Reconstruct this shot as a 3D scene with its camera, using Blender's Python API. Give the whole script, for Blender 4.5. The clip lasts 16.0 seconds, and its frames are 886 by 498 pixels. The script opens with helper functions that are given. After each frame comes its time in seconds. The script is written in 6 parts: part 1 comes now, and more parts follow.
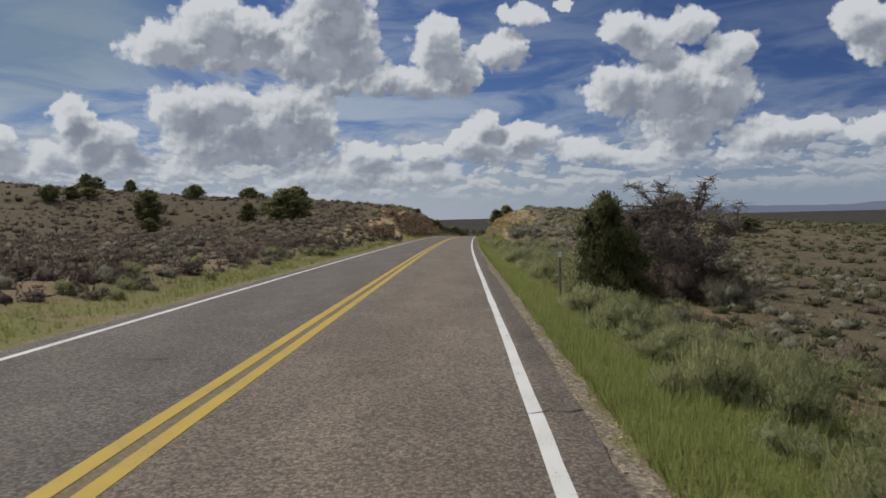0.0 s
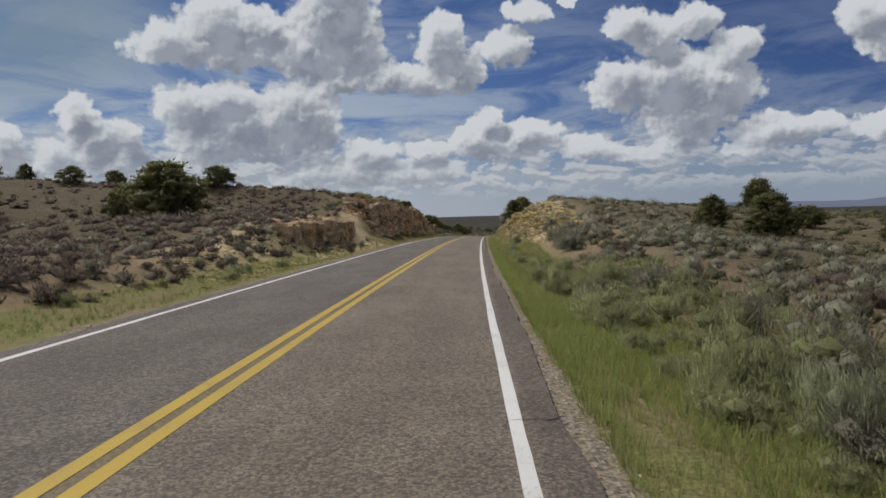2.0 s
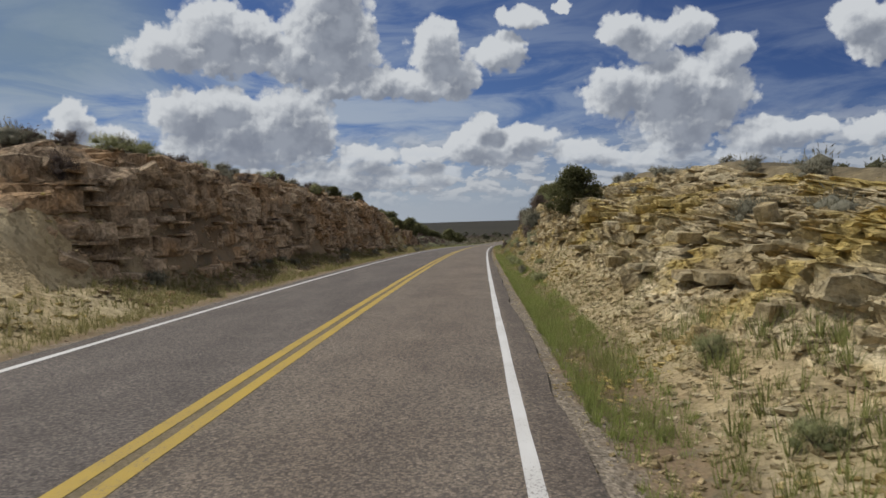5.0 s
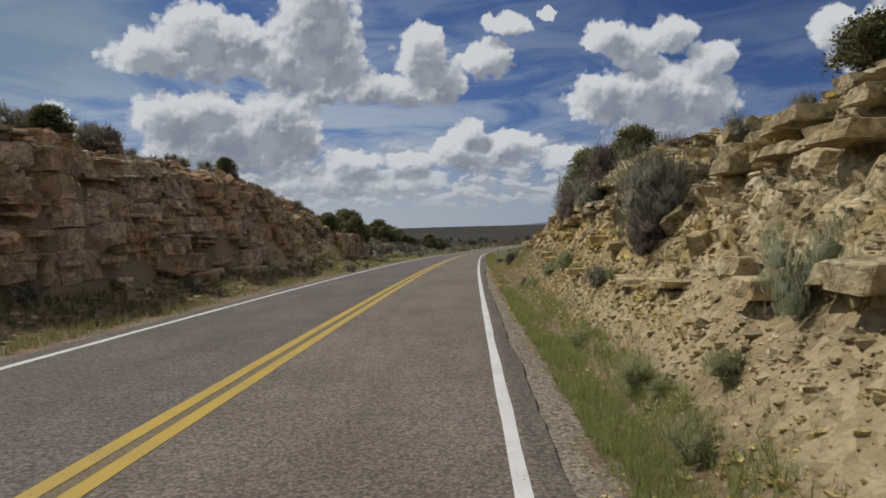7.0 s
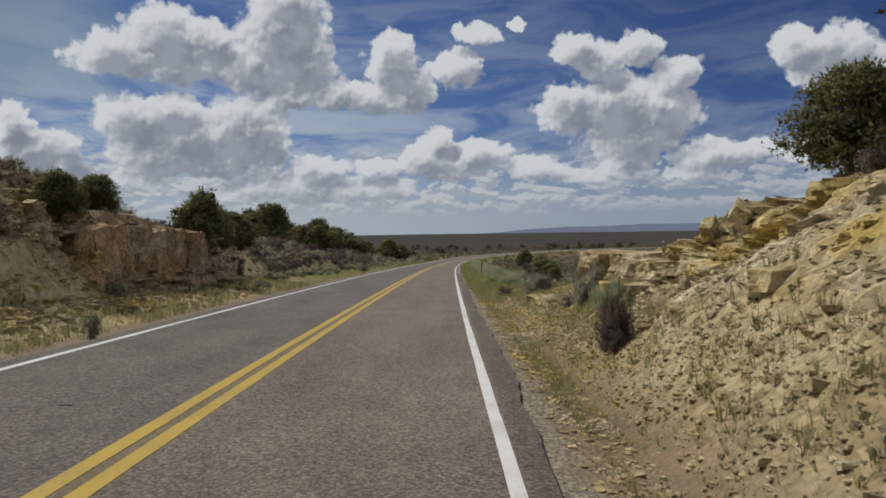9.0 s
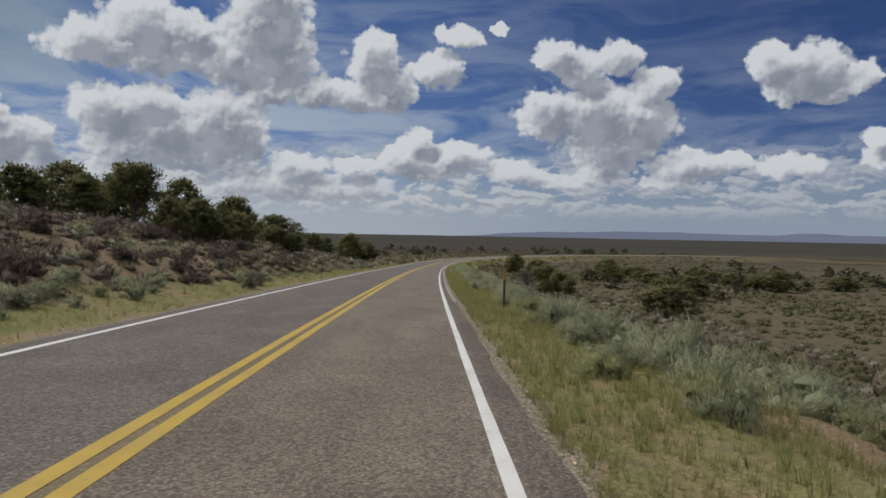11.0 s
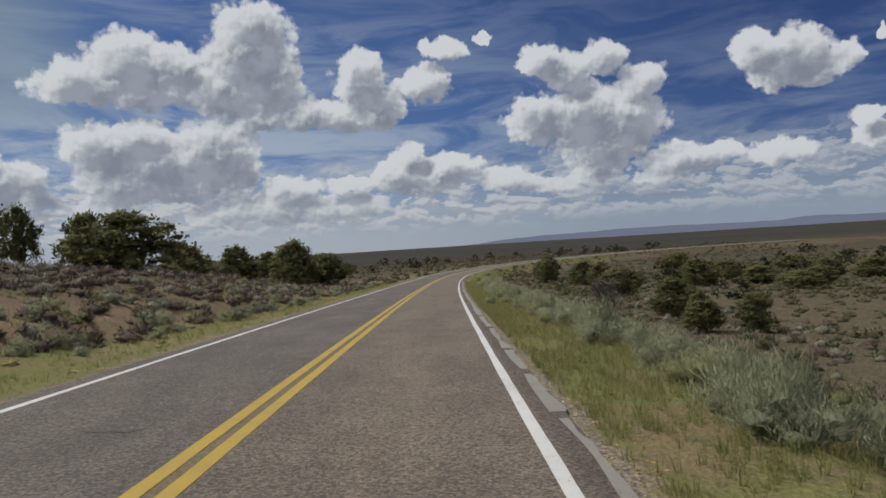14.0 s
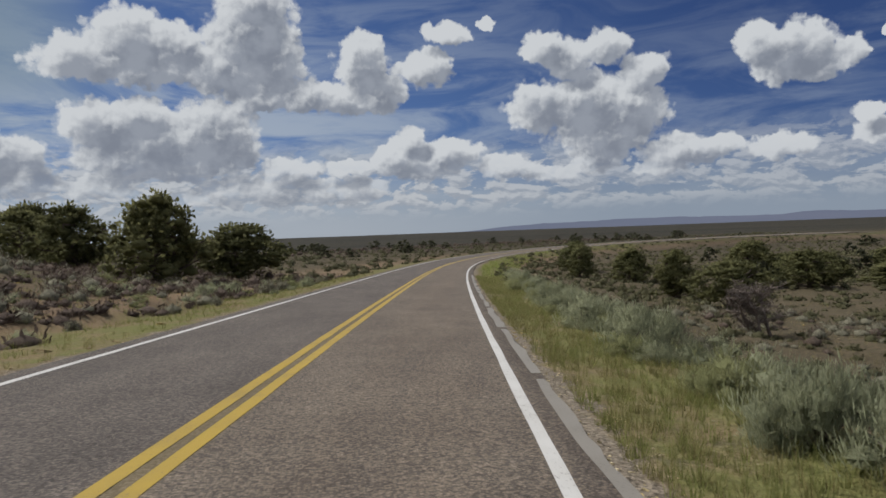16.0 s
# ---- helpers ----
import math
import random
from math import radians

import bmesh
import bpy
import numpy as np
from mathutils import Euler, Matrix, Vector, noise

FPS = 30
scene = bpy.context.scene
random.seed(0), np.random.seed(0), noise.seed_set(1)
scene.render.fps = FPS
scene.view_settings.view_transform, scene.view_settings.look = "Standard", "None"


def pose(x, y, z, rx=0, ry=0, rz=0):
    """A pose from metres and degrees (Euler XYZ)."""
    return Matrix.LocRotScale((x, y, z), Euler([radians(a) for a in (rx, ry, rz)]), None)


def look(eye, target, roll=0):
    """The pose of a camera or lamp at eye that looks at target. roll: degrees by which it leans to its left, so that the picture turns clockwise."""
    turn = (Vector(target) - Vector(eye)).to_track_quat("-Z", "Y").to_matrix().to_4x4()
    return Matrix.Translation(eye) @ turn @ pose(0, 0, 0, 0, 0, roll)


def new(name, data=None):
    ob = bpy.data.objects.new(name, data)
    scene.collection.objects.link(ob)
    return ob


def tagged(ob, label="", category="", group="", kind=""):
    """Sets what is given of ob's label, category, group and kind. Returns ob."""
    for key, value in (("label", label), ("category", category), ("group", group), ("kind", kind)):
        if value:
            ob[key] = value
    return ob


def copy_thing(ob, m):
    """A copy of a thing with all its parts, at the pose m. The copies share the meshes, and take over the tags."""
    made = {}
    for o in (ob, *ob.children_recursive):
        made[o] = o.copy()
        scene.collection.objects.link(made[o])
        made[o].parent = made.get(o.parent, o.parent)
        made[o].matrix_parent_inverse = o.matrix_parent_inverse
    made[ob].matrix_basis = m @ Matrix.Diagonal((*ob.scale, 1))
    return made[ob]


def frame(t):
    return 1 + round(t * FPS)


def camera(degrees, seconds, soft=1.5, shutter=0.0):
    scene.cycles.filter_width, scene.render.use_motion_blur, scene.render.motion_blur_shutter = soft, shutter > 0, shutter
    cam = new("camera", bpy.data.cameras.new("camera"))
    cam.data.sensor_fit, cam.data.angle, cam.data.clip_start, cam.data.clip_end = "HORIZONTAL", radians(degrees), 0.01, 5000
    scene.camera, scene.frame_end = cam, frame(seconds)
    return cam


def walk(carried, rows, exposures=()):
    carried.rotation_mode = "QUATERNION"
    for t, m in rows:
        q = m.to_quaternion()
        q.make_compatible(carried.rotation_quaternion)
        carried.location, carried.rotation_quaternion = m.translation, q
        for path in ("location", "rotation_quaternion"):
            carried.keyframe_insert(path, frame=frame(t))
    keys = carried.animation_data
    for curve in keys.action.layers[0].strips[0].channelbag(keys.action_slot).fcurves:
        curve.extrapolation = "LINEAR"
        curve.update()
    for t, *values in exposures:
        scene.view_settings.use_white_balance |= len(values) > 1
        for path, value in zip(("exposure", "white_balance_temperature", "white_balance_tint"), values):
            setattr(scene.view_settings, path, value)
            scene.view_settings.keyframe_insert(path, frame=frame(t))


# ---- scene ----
cam = camera(66.9, 16.0, soft=1.6, shutter=0.03)
PATH = [
    (0.0, pose(2.697, -1.447, 1.831, 87.33, 1.40, -4.68)),
    (0.5, pose(3.811, 7.968, 1.775, 86.70, 2.04, -3.32)),
    (1.0, pose(4.903, 17.186, 1.629, 87.89, 1.98, -2.94)),
    (1.5, pose(5.914, 25.969, 1.512, 88.44, 0.92, -3.58)),
    (2.0, pose(6.915, 34.444, 1.454, 87.10, 1.55, -4.32)),
    (2.5, pose(7.856, 42.789, 1.291, 88.30, 2.83, -3.63)),
    (3.0, pose(8.877, 51.244, 1.208, 86.74, 3.02, -3.84)),
    (3.5, pose(9.949, 59.846, 1.072, 87.31, 1.55, -4.52)),
    (4.0, pose(11.077, 68.616, 0.967, 87.97, 1.43, -3.91)),
    (6.5, pose(16.808, 112.036, 0.288, 86.78, 2.26, -6.23)),
    (7.0, pose(18.172, 121.189, 0.038, 87.97, 1.59, -5.93)),
    (7.5, pose(19.385, 129.866, -0.126, 88.48, 1.14, -7.61)),
    (8.0, pose(20.484, 138.117, -0.325, 88.32, 1.96, -7.74)),
    (8.5, pose(21.657, 146.516, -0.580, 88.84, 2.10, -8.30)),
    (9.0, pose(22.917, 155.011, -0.830, 88.57, 0.83, -8.65)),
    (9.5, pose(24.181, 163.585, -1.074, 88.68, -0.79, -9.98)),
    (12.0, pose(30.871, 206.549, -2.474, 88.67, -0.75, -11.78)),
    (12.5, pose(32.243, 215.103, -2.751, 88.72, -0.19, -13.17)),
    (13.0, pose(33.694, 223.565, -3.115, 88.45, 0.67, -10.93)),
    (13.5, pose(35.102, 231.905, -3.375, 88.30, 2.01, -10.82)),
    (14.0, pose(36.579, 240.499, -3.721, 89.71, 3.56, -10.71)),
    (14.5, pose(38.094, 249.248, -4.021, 89.57, 2.59, -11.60)),
    (15.0, pose(39.680, 257.784, -4.362, 89.36, 1.97, -12.75)),
    (15.5, pose(41.342, 266.015, -4.621, 88.61, 1.78, -11.11)),
    (16.0, pose(42.890, 273.820, -4.929, 88.50, 2.09, -10.88)),
]
walk(cam, PATH, exposures=[(0.0, 0.0), (16.0, 0.0)])

# ---- light ----
SUN_AZ, SUN_EL = -52.0, 55.0          # degrees; azimuth clockwise from +y
sun = new("sun", bpy.data.lights.new("sun", "SUN"))
sun.data.energy, sun.data.angle, sun.data.color = 2.9, radians(0.53), (1.0, 0.965, 0.915)
sun_dir = Vector((math.sin(radians(SUN_AZ)) * math.cos(radians(SUN_EL)), math.cos(radians(SUN_AZ)) * math.cos(radians(SUN_EL)), math.sin(radians(SUN_EL))))
sun.matrix_world = look(sun_dir * 200, (0, 0, 0))

# cumulus heads: azimuth, elevation, half width, half height, in degrees
CLOUDS = []
CLOUDS += [(-17.0, 13.7, 3.2, 1.7), (-13.5, 15.4, 3.1, 2.1), (-10.4, 15.3, 2.3, 1.4), (-4.4, 16.2, 3.5, 3.6), (-3.1, 14.0, 2.9, 2.2), (-6.8, 13.5, 3.3, 1.9), (-12.3, 13.3, 4.9, 1.3), (-3.9, 18.4, 2.8, 1.9)]
CLOUDS += [(-4.0, 11.5, 2.8, 1.3), (-0.7, 11.6, 2.9, 1.2), (2.6, 11.3, 3.4, 1.2), (4.6, 14.0, 2.3, 2.4), (6.0, 11.7, 2.2, 1.7), (9.6, 13.4, 2.4, 1.3), (10.8, 14.2, 1.4, 0.9)]
CLOUDS += [(-15.8, 9.0, 3.0, 2.0), (-13.2, 9.8, 2.2, 1.4), (-12.0, 7.5, 4.0, 2.3), (-7.8, 8.3, 3.5, 2.8), (-14.2, 6.4, 3.5, 1.6), (-10.6, 6.0, 5.0, 1.2), (-6.0, 7.2, 1.6, 2.1), (-16.4, 4.3, 2.6, 0.9)]
CLOUDS += [(-24.1, 8.2, 1.3, 1.6), (-23.0, 6.6, 1.9, 1.7), (-20.7, 6.4, 1.6, 1.5), (-25.5, 5.2, 1.7, 1.3), (-21.7, 4.7, 3.2, 1.2), (-29.0, 6.1, 1.4, 1.3), (-28.7, 4.5, 2.1, 1.2)]
CLOUDS += [(19.9, 14.7, 1.8, 1.4), (24.9, 14.4, 2.0, 1.4), (22.1, 13.5, 1.7, 1.6), (19.5, 10.0, 2.7, 2.1), (22.9, 9.9, 3.9, 2.5), (26.7, 9.2, 2.9, 2.4), (27.9, 12.2, 2.0, 1.5), (25.0, 7.6, 3.8, 1.6), (24.2, 5.7, 2.1, 1.4)]
CLOUDS += [(38.5, 12.4, 2.9, 2.1), (36.5, 13.4, 1.6, 1.3), (42.6, 11.8, 1.2, 1.0), (40.2, 11.2, 2.3, 1.1), (43.4, 7.5, 1.0, 0.7), (43.8, 6.1, 1.4, 0.8), (37.8, 5.7, 2.4, 0.8), (31.5, 5.7, 2.6, 1.0), (44.8, 13.1, 0.4, 0.7)]
CLOUDS += [(11.7, 16.3, 2.1, 0.9), (15.2, 16.9, 0.7, 0.5), (8.3, 7.9, 1.4, 1.0), (7.1, 6.3, 2.4, 1.1), (11.6, 6.7, 2.8, 1.1), (9.2, 5.6, 3.8, 1.0), (16.3, 5.3, 2.3, 1.0), (19.9, 4.7, 2.7, 0.8), (31.0, 5.9, 3.0, 1.2)]
CLOUDS += [(-1.8, 5.5, 2.4, 1.1), (3.0, 5.7, 1.9, 0.7), (2.5, 3.8, 3.9, 1.2), (-2.8, 3.9, 3.3, 1.4), (-7.0, 3.9, 2.8, 1.2), (33.9, 6.1, 1.4, 0.8), (29.1, 4.7, 2.0, 0.8)]


class Nodes:
    """Short hand for building a node tree."""

    def __init__(self, tree):
        self.tree = tree
        tree.nodes.clear()

    def add(self, kind, inputs=None, operation="", rgba=False, blend=""):
        node = self.tree.nodes.new(kind)
        if operation:
            node.operation = operation
        if rgba:
            node.data_type = "RGBA"
        if blend:
            node.blend_type = blend
        for key, value in (inputs or {}).items():
            if isinstance(value, bpy.types.NodeSocket):
                self.tree.links.new(value, node.inputs[key])
            else:
                node.inputs[key].default_value = value
        return node

    def math(self, op, a, b=0.0, c=0.0):
        return self.add("ShaderNodeMath", {0: a, 1: b, 2: c}, operation=op).outputs[0]

    def vec(self, op, a, b=(0, 0, 0), c=(0, 0, 0)):
        return self.add("ShaderNodeVectorMath", {0: a, 1: b, 2: c}, operation=op).outputs[0]

    def length(self, a):
        return self.add("ShaderNodeVectorMath", {0: a}, operation="LENGTH").outputs["Value"]

    def noise(self, where, scale, detail=3.0, rough=0.55, distortion=0.0):
        return self.add("ShaderNodeTexNoise", {"Vector": where, "Scale": scale, "Detail": detail, "Roughness": rough, "Distortion": distortion})

    def step(self, value, low, high, out_low=0.0, out_high=1.0, smooth=True):
        node = self.add("ShaderNodeMapRange", {"Value": value, "From Min": low, "From Max": high, "To Min": out_low, "To Max": out_high})
        node.interpolation_type = "SMOOTHSTEP" if smooth else "LINEAR"
        return node.outputs[0]

    def mix(self, factor, a, b):
        node = self.add("ShaderNodeMix", rgba=True)
        for index, value in ((0, factor), (6, a), (7, b)):
            if isinstance(value, bpy.types.NodeSocket):
                self.tree.links.new(value, node.inputs[index])
            else:
                node.inputs[index].default_value = (*value, 1) if isinstance(value, tuple) and len(value) == 3 else value
        return node.outputs[2]

    def mul(self, a, b):
        node = self.add("ShaderNodeMix", rgba=True, blend="MULTIPLY")
        node.inputs[0].default_value = 1.0
        for index, value in ((6, a), (7, b)):
            if isinstance(value, bpy.types.NodeSocket):
                self.tree.links.new(value, node.inputs[index])
            else:
                node.inputs[index].default_value = (*value, 1)
        return node.outputs[2]


def build_sky():
    world = bpy.data.worlds.new("sky")
    scene.world = world
    world.use_nodes = True
    n = Nodes(world.node_tree)
    way = n.add("ShaderNodeTexCoord").outputs["Generated"]
    xyz = n.add("ShaderNodeSeparateXYZ", {0: way}).outputs
    az = n.math("MULTIPLY", n.math("ARCTAN2", xyz[0], xyz[1]), 57.2958)
    el = n.math("MULTIPLY", n.math("ARCSINE", xyz[2]), 57.2958)
    at = n.add("ShaderNodeCombineXYZ", {0: az, 1: el, 2: 0.0}).outputs[0]
    # billows: the outline is pushed about at two sizes
    push = n.vec("SUBTRACT", n.noise(at, 0.55, 2.0, 0.6).outputs["Color"], (0.5, 0.5, 0.5))
    fine = n.vec("SUBTRACT", n.noise(at, 1.7, 3.0, 0.55).outputs["Color"], (0.5, 0.5, 0.5))
    moved = n.vec("MULTIPLY_ADD", push, (2.2, 1.6, 0), n.vec("MULTIPLY_ADD", fine, (0.65, 0.6, 0), at))

    def heads(where):
        nearest = None
        for a, e, w, h in CLOUDS:
            d = n.length(n.vec("MULTIPLY_ADD", where, (1 / w, 1 / h, 0), (-a / w, -e / h, 0)))
            nearest = d if nearest is None else n.math("SMOOTH_MIN", nearest, d, 0.25)
        return n.math("SUBTRACT", 1.12, nearest)

    body = heads(moved)
    thick = heads(n.vec("ADD", n.vec("MULTIPLY_ADD", push, (2.0, 1.4, 0), at), (-0.75, 1.25, 0)))

    def puffs(where):
        total = None
        for size, weight in ((0.75, 1.0), (1.7, 0.45), (3.8, 0.16), (7.5, 0.05)):
            cell = n.add("ShaderNodeTexVoronoi", {"Vector": where, "Scale": size})
            lump = n.math("MULTIPLY_ADD", cell.outputs["Distance"], -weight, 0.5 * weight)
            total = lump if total is None else n.math("ADD", total, lump)
        return total

    swirl = n.vec("MULTIPLY_ADD", fine, (0.7, 0.7, 0), at)
    puff = puffs(swirl)
    toward = puffs(n.vec("ADD", swirl, (-0.22, 0.34, 0)))
    relief = n.math("SUBTRACT", puff, toward)
    body = n.math("ADD", body, n.math("MULTIPLY", puff, 0.36))
    frays = n.noise(at, 2.6, 4.0, 0.6).outputs[0]
    body = n.math("ADD", body, n.math("MULTIPLY", n.math("SUBTRACT", frays, 0.5), 0.12))
    cover = n.step(body, -0.06, 0.20)
    # a low field of small far clouds
    low_at = n.vec("MULTIPLY", at, (0.45, 1.0, 0))
    low = n.noise(low_at, 0.85, 7.0, 0.6, 0.3).outputs[0]
    low_up = n.noise(n.vec("ADD", low_at, (-0.1, 0.3, 0)), 0.85, 7.0, 0.6, 0.3).outputs[0]
    low_band = n.math("MULTIPLY", n.step(el, 0.8, 2.6), n.step(el, 8.5, 5.0))
    low_cover = n.math("MULTIPLY", n.step(low, 0.42, 0.50), low_band)
    # high thin streaks
    tilt = n.add("ShaderNodeMapping", {"Vector": at, "Rotation": (0, 0, radians(-25)), "Scale": (0.075, 0.34, 1.0)}).outputs[0]
    streak = n.noise(tilt, 1.1, 6.0, 0.6, 0.8).outputs[0]
    streak_cover = n.math("MULTIPLY", n.step(streak, 0.36, 0.64), n.math("MULTIPLY", n.step(el, 20.0, 8.0, 0.25, 0.85), n.step(az, 30.0, -5.0, 0.32, 1.0)))
    # blue between
    soft_veil = n.noise(at, 0.12, 3.0, 0.5).outputs[0]
    blue = n.add("ShaderNodeTexSky")
    blue.sky_type, blue.sun_disc = "NISHITA", False
    blue.sun_elevation, blue.sun_rotation = radians(SUN_EL), radians(SUN_AZ)
    blue.altitude, blue.dust_density, blue.ozone_density = 1900.0, 0.4, 3.0
    sky = n.mul(blue.outputs[0], (0.0345, 0.040, 0.0545))
    sky = n.mix(n.step(az, 0.0, 40.0), sky, n.mul(sky, (0.62, 0.66, 0.77)))
    sky = n.mix(streak_cover, sky, (0.36, 0.42, 0.50))
    veil = n.math("MULTIPLY", n.step(az, -10.0, -26.0), n.step(el, 5.0, 14.0))
    sky = n.mix(n.math("MULTIPLY", veil, n.step(soft_veil, 0.3, 0.6, 0.35, 0.75)), sky, (0.205, 0.275, 0.325))
    haze = n.mix(n.step(az, -5.0, 30.0), (0.36, 0.40, 0.455), (0.25, 0.30, 0.37))
    sky = n.mix(n.math("MULTIPLY", n.step(el, 9.0, 0.5), 0.75), sky, haze)
    lit_low = n.mix(n.step(n.math("SUBTRACT", low, low_up), -0.06, 0.07), (0.32, 0.35, 0.40), (0.50, 0.52, 0.545))
    sky = n.mix(n.math("MULTIPLY", low_cover, n.step(az, 5.0, 32.0, 0.85, 0.6)), sky, lit_low)
    soft = n.noise(at, 0.5, 3.0, 0.5).outputs[0]
    shade = n.math("ADD", thick, n.math("MULTIPLY", n.math("SUBTRACT", soft, 0.5), 0.7))
    shade = n.math("SUBTRACT", shade, n.math("MULTIPLY", relief, 0.5))
    grey = n.mix(n.step(soft, 0.35, 0.65), (0.205, 0.230, 0.282), (0.28, 0.308, 0.362))
    white = n.mix(n.step(shade, -0.15, 0.72), (0.585, 0.61, 0.637), grey)
    sky = n.mix(n.math("MULTIPLY", cover, n.step(el, 2.0, 7.0, 0.55, 1.0)), sky, white)
    sky = n.mix(n.step(el, 3.2, 0.2, 0.0, 0.85), sky, haze)
    # overhead and behind, broken cloud goes on unseen, brightened as added fill light
    round_at = n.noise(way, 5.5, 5.0, 0.55, 0.4).outputs[0]
    elsewhere = n.math("MAXIMUM", n.step(el, 23.0, 32.0), n.math("MULTIPLY", n.step(n.math("ABSOLUTE", az), 52.0, 62.0), n.step(el, 1.0, 5.0)))
    sky = n.mix(n.math("MULTIPLY", n.step(round_at, 0.44, 0.58), elsewhere), sky, n.mix(n.step(round_at, 0.52, 0.72), (0.86, 0.87, 0.89), (0.50, 0.52, 0.56)))
    ground_side = n.step(el, 0.0, -3.0)
    sky = n.mix(ground_side, sky, (0.13, 0.105, 0.08))
    back = n.add("ShaderNodeBackground", {"Color": sky, "Strength": 1.0})
    n.add("ShaderNodeOutputWorld", {"Surface": back.outputs[0]})
    world.cycles.sampling_method = "MANUAL"
    world.cycles.sample_map_resolution = 512


build_sky()

# ---- the line of the road ----
KNOT = np.arange(-20, 461, 24.0)
BEND = np.array([-1.027, -0.405, 0.205, 0.507, 0.338, 0.264, 0.212, 0.276, 0.423, 0.097, 0.306, 0.609, 0.228, 0.653, 0.614, 1.6, 3.6, 5.2, 6.0, 6.5, 6.5]) / 1000
GRADE = np.array([-1.191, -1.27, -1.274, -1.389, -1.283, -1.653, -2.183, -2.665, -3.035, -3.291, -3.493, -3.48, -3.529, -3.48, -3.103, -2.6, -1.8, -1.2, -0.8, -0.4, -0.2]) / 100
ST = np.arange(-60, 601, 1.0)
HEAD = np.cumsum(np.interp(ST, KNOT, BEND))
HEAD += 0.11367 - np.interp(0, ST, HEAD)
RX, RY, RZ = np.cumsum(np.sin(HEAD)), np.cumsum(np.cos(HEAD)), np.cumsum(np.interp(ST, KNOT, GRADE))
RX, RY, RZ = (a - np.interp(0, ST, a) for a in (RX, RY, RZ))
FALL = np.interp(ST, [0, 100, 200, 300], [0.010, 0.019, 0.026, 0.024])
LANE, LANE_LEFT = 3.5, 3.88


def road_at(s, u):
    """Points of the road's surface: s metres along it, u metres to its right."""
    x, y, z, a, f = (np.interp(s, ST, k) for k in (RX, RY, RZ, HEAD, FALL))
    return x + u * np.cos(a), y - u * np.sin(a), z - f * u


def road_coords(x, y):
    """s and u of points of the plan."""
    x, y = np.asarray(x, float), np.asarray(y, float)
    s = np.clip(np.interp(y, RY, ST), -60, 600)
    for _ in range(6):
        cx, cy, a = np.interp(s, ST, RX), np.interp(s, ST, RY), np.interp(s, ST, HEAD)
        s = np.clip(s + ((x - cx) * np.sin(a) + (y - cy) * np.cos(a)) * 0.8, -60, 600)
    cx, cy, a = np.interp(s, ST, RX), np.interp(s, ST, RY), np.interp(s, ST, HEAD)
    u = (x - cx) * np.cos(a) - (y - cy) * np.sin(a)
    far = np.hypot(x - cx, y - cy)
    return s, np.where(u < 0, -far, far)


def value_noise(x, y, seed=0):
    """Smooth noise from -1 to 1, one unit per cell."""
    xi, yi = np.floor(x), np.floor(y)
    fx, fy = x - xi, y - yi
    fx, fy = fx * fx * (3 - 2 * fx), fy * fy * (3 - 2 * fy)

    def corner(i, j):
        h = np.sin((xi + i) * 127.1 + (yi + j) * 311.7 + seed * 74.7) * 43758.5453
        return (h - np.floor(h)) * 2 - 1
    top = corner(0, 0) * (1 - fx) + corner(1, 0) * fx
    low = corner(0, 1) * (1 - fx) + corner(1, 1) * fx
    return top * (1 - fy) + low * fy


def fbm(x, y, seed=0, octaves=4):
    total, size = 0, 1.0
    for k in range(octaves):
        total = total + value_noise(x / size, y / size, seed + k) * 0.5 ** k
        size *= 0.5
    return total


def smooth(a, b, v):
    t = np.clip((v - a) / (b - a), 0, 1)
    return t * t * (3 - 2 * t)


# ---- the lie of the land: heights over the road at set distances from it ----
SL = [-40, 0, 40, 70, 78, 94, 99, 104, 112, 130, 160, 172, 182, 190, 205, 225, 245, 262, 285, 320, 450]
L7 = [0.2, 0.2, 0.3, 0.4, 0.6, 0.7, 1.0, 0.8, 0.8, 0.8, 0.8, 0.8, 0.7, 0.6, 0.5, 0.5, 0.4, 0.3, 0.1, -0.1, -0.2]
L9 = [0.3, 0.3, 0.5, 0.9, 1.9, 2.3, 1.7, 3.0, 4.4, 4.7, 4.9, 2.7, 2.9, 2.0, 1.1, 1.1, 1.0, 0.9, 0.6, 0.1, -0.3]
L11 = [0.4, 0.4, 0.6, 1.2, 2.3, 2.9, 2.7, 3.8, 5.4, 5.8, 6.0, 5.2, 4.2, 3.0, 2.0, 2.0, 1.9, 1.6, 1.2, 0.2, -0.3]
L16 = [0.6, 0.6, 0.9, 1.6, 2.4, 3.0, 3.7, 4.6, 6.0, 6.3, 6.4, 5.7, 4.7, 3.8, 3.2, 3.3, 3.3, 3.1, 2.6, 0.8, -0.4]
L40 = [1.5, 1.5, 1.6, 1.4, 1.6, 3.0, 4.0, 5.0, 7.3, 8.2, 8.0, 7.5, 7.0, 6.6, 6.4, 5.5, 4.8, 4.4, 5.2, 3.2, 0]
L90 = [8, 8, 8.5, 9.5, 10, 11, 11.2, 11.5, 12, 12.5, 12.5, 12.5, 12, 11.5, 10, 8, 6, 5, 5, 3.5, -0.5]
SR = [-40, 0, 20, 40, 60, 75, 88, 100, 118, 132, 145, 158, 168, 178, 186, 192, 200, 225, 260, 300, 450]
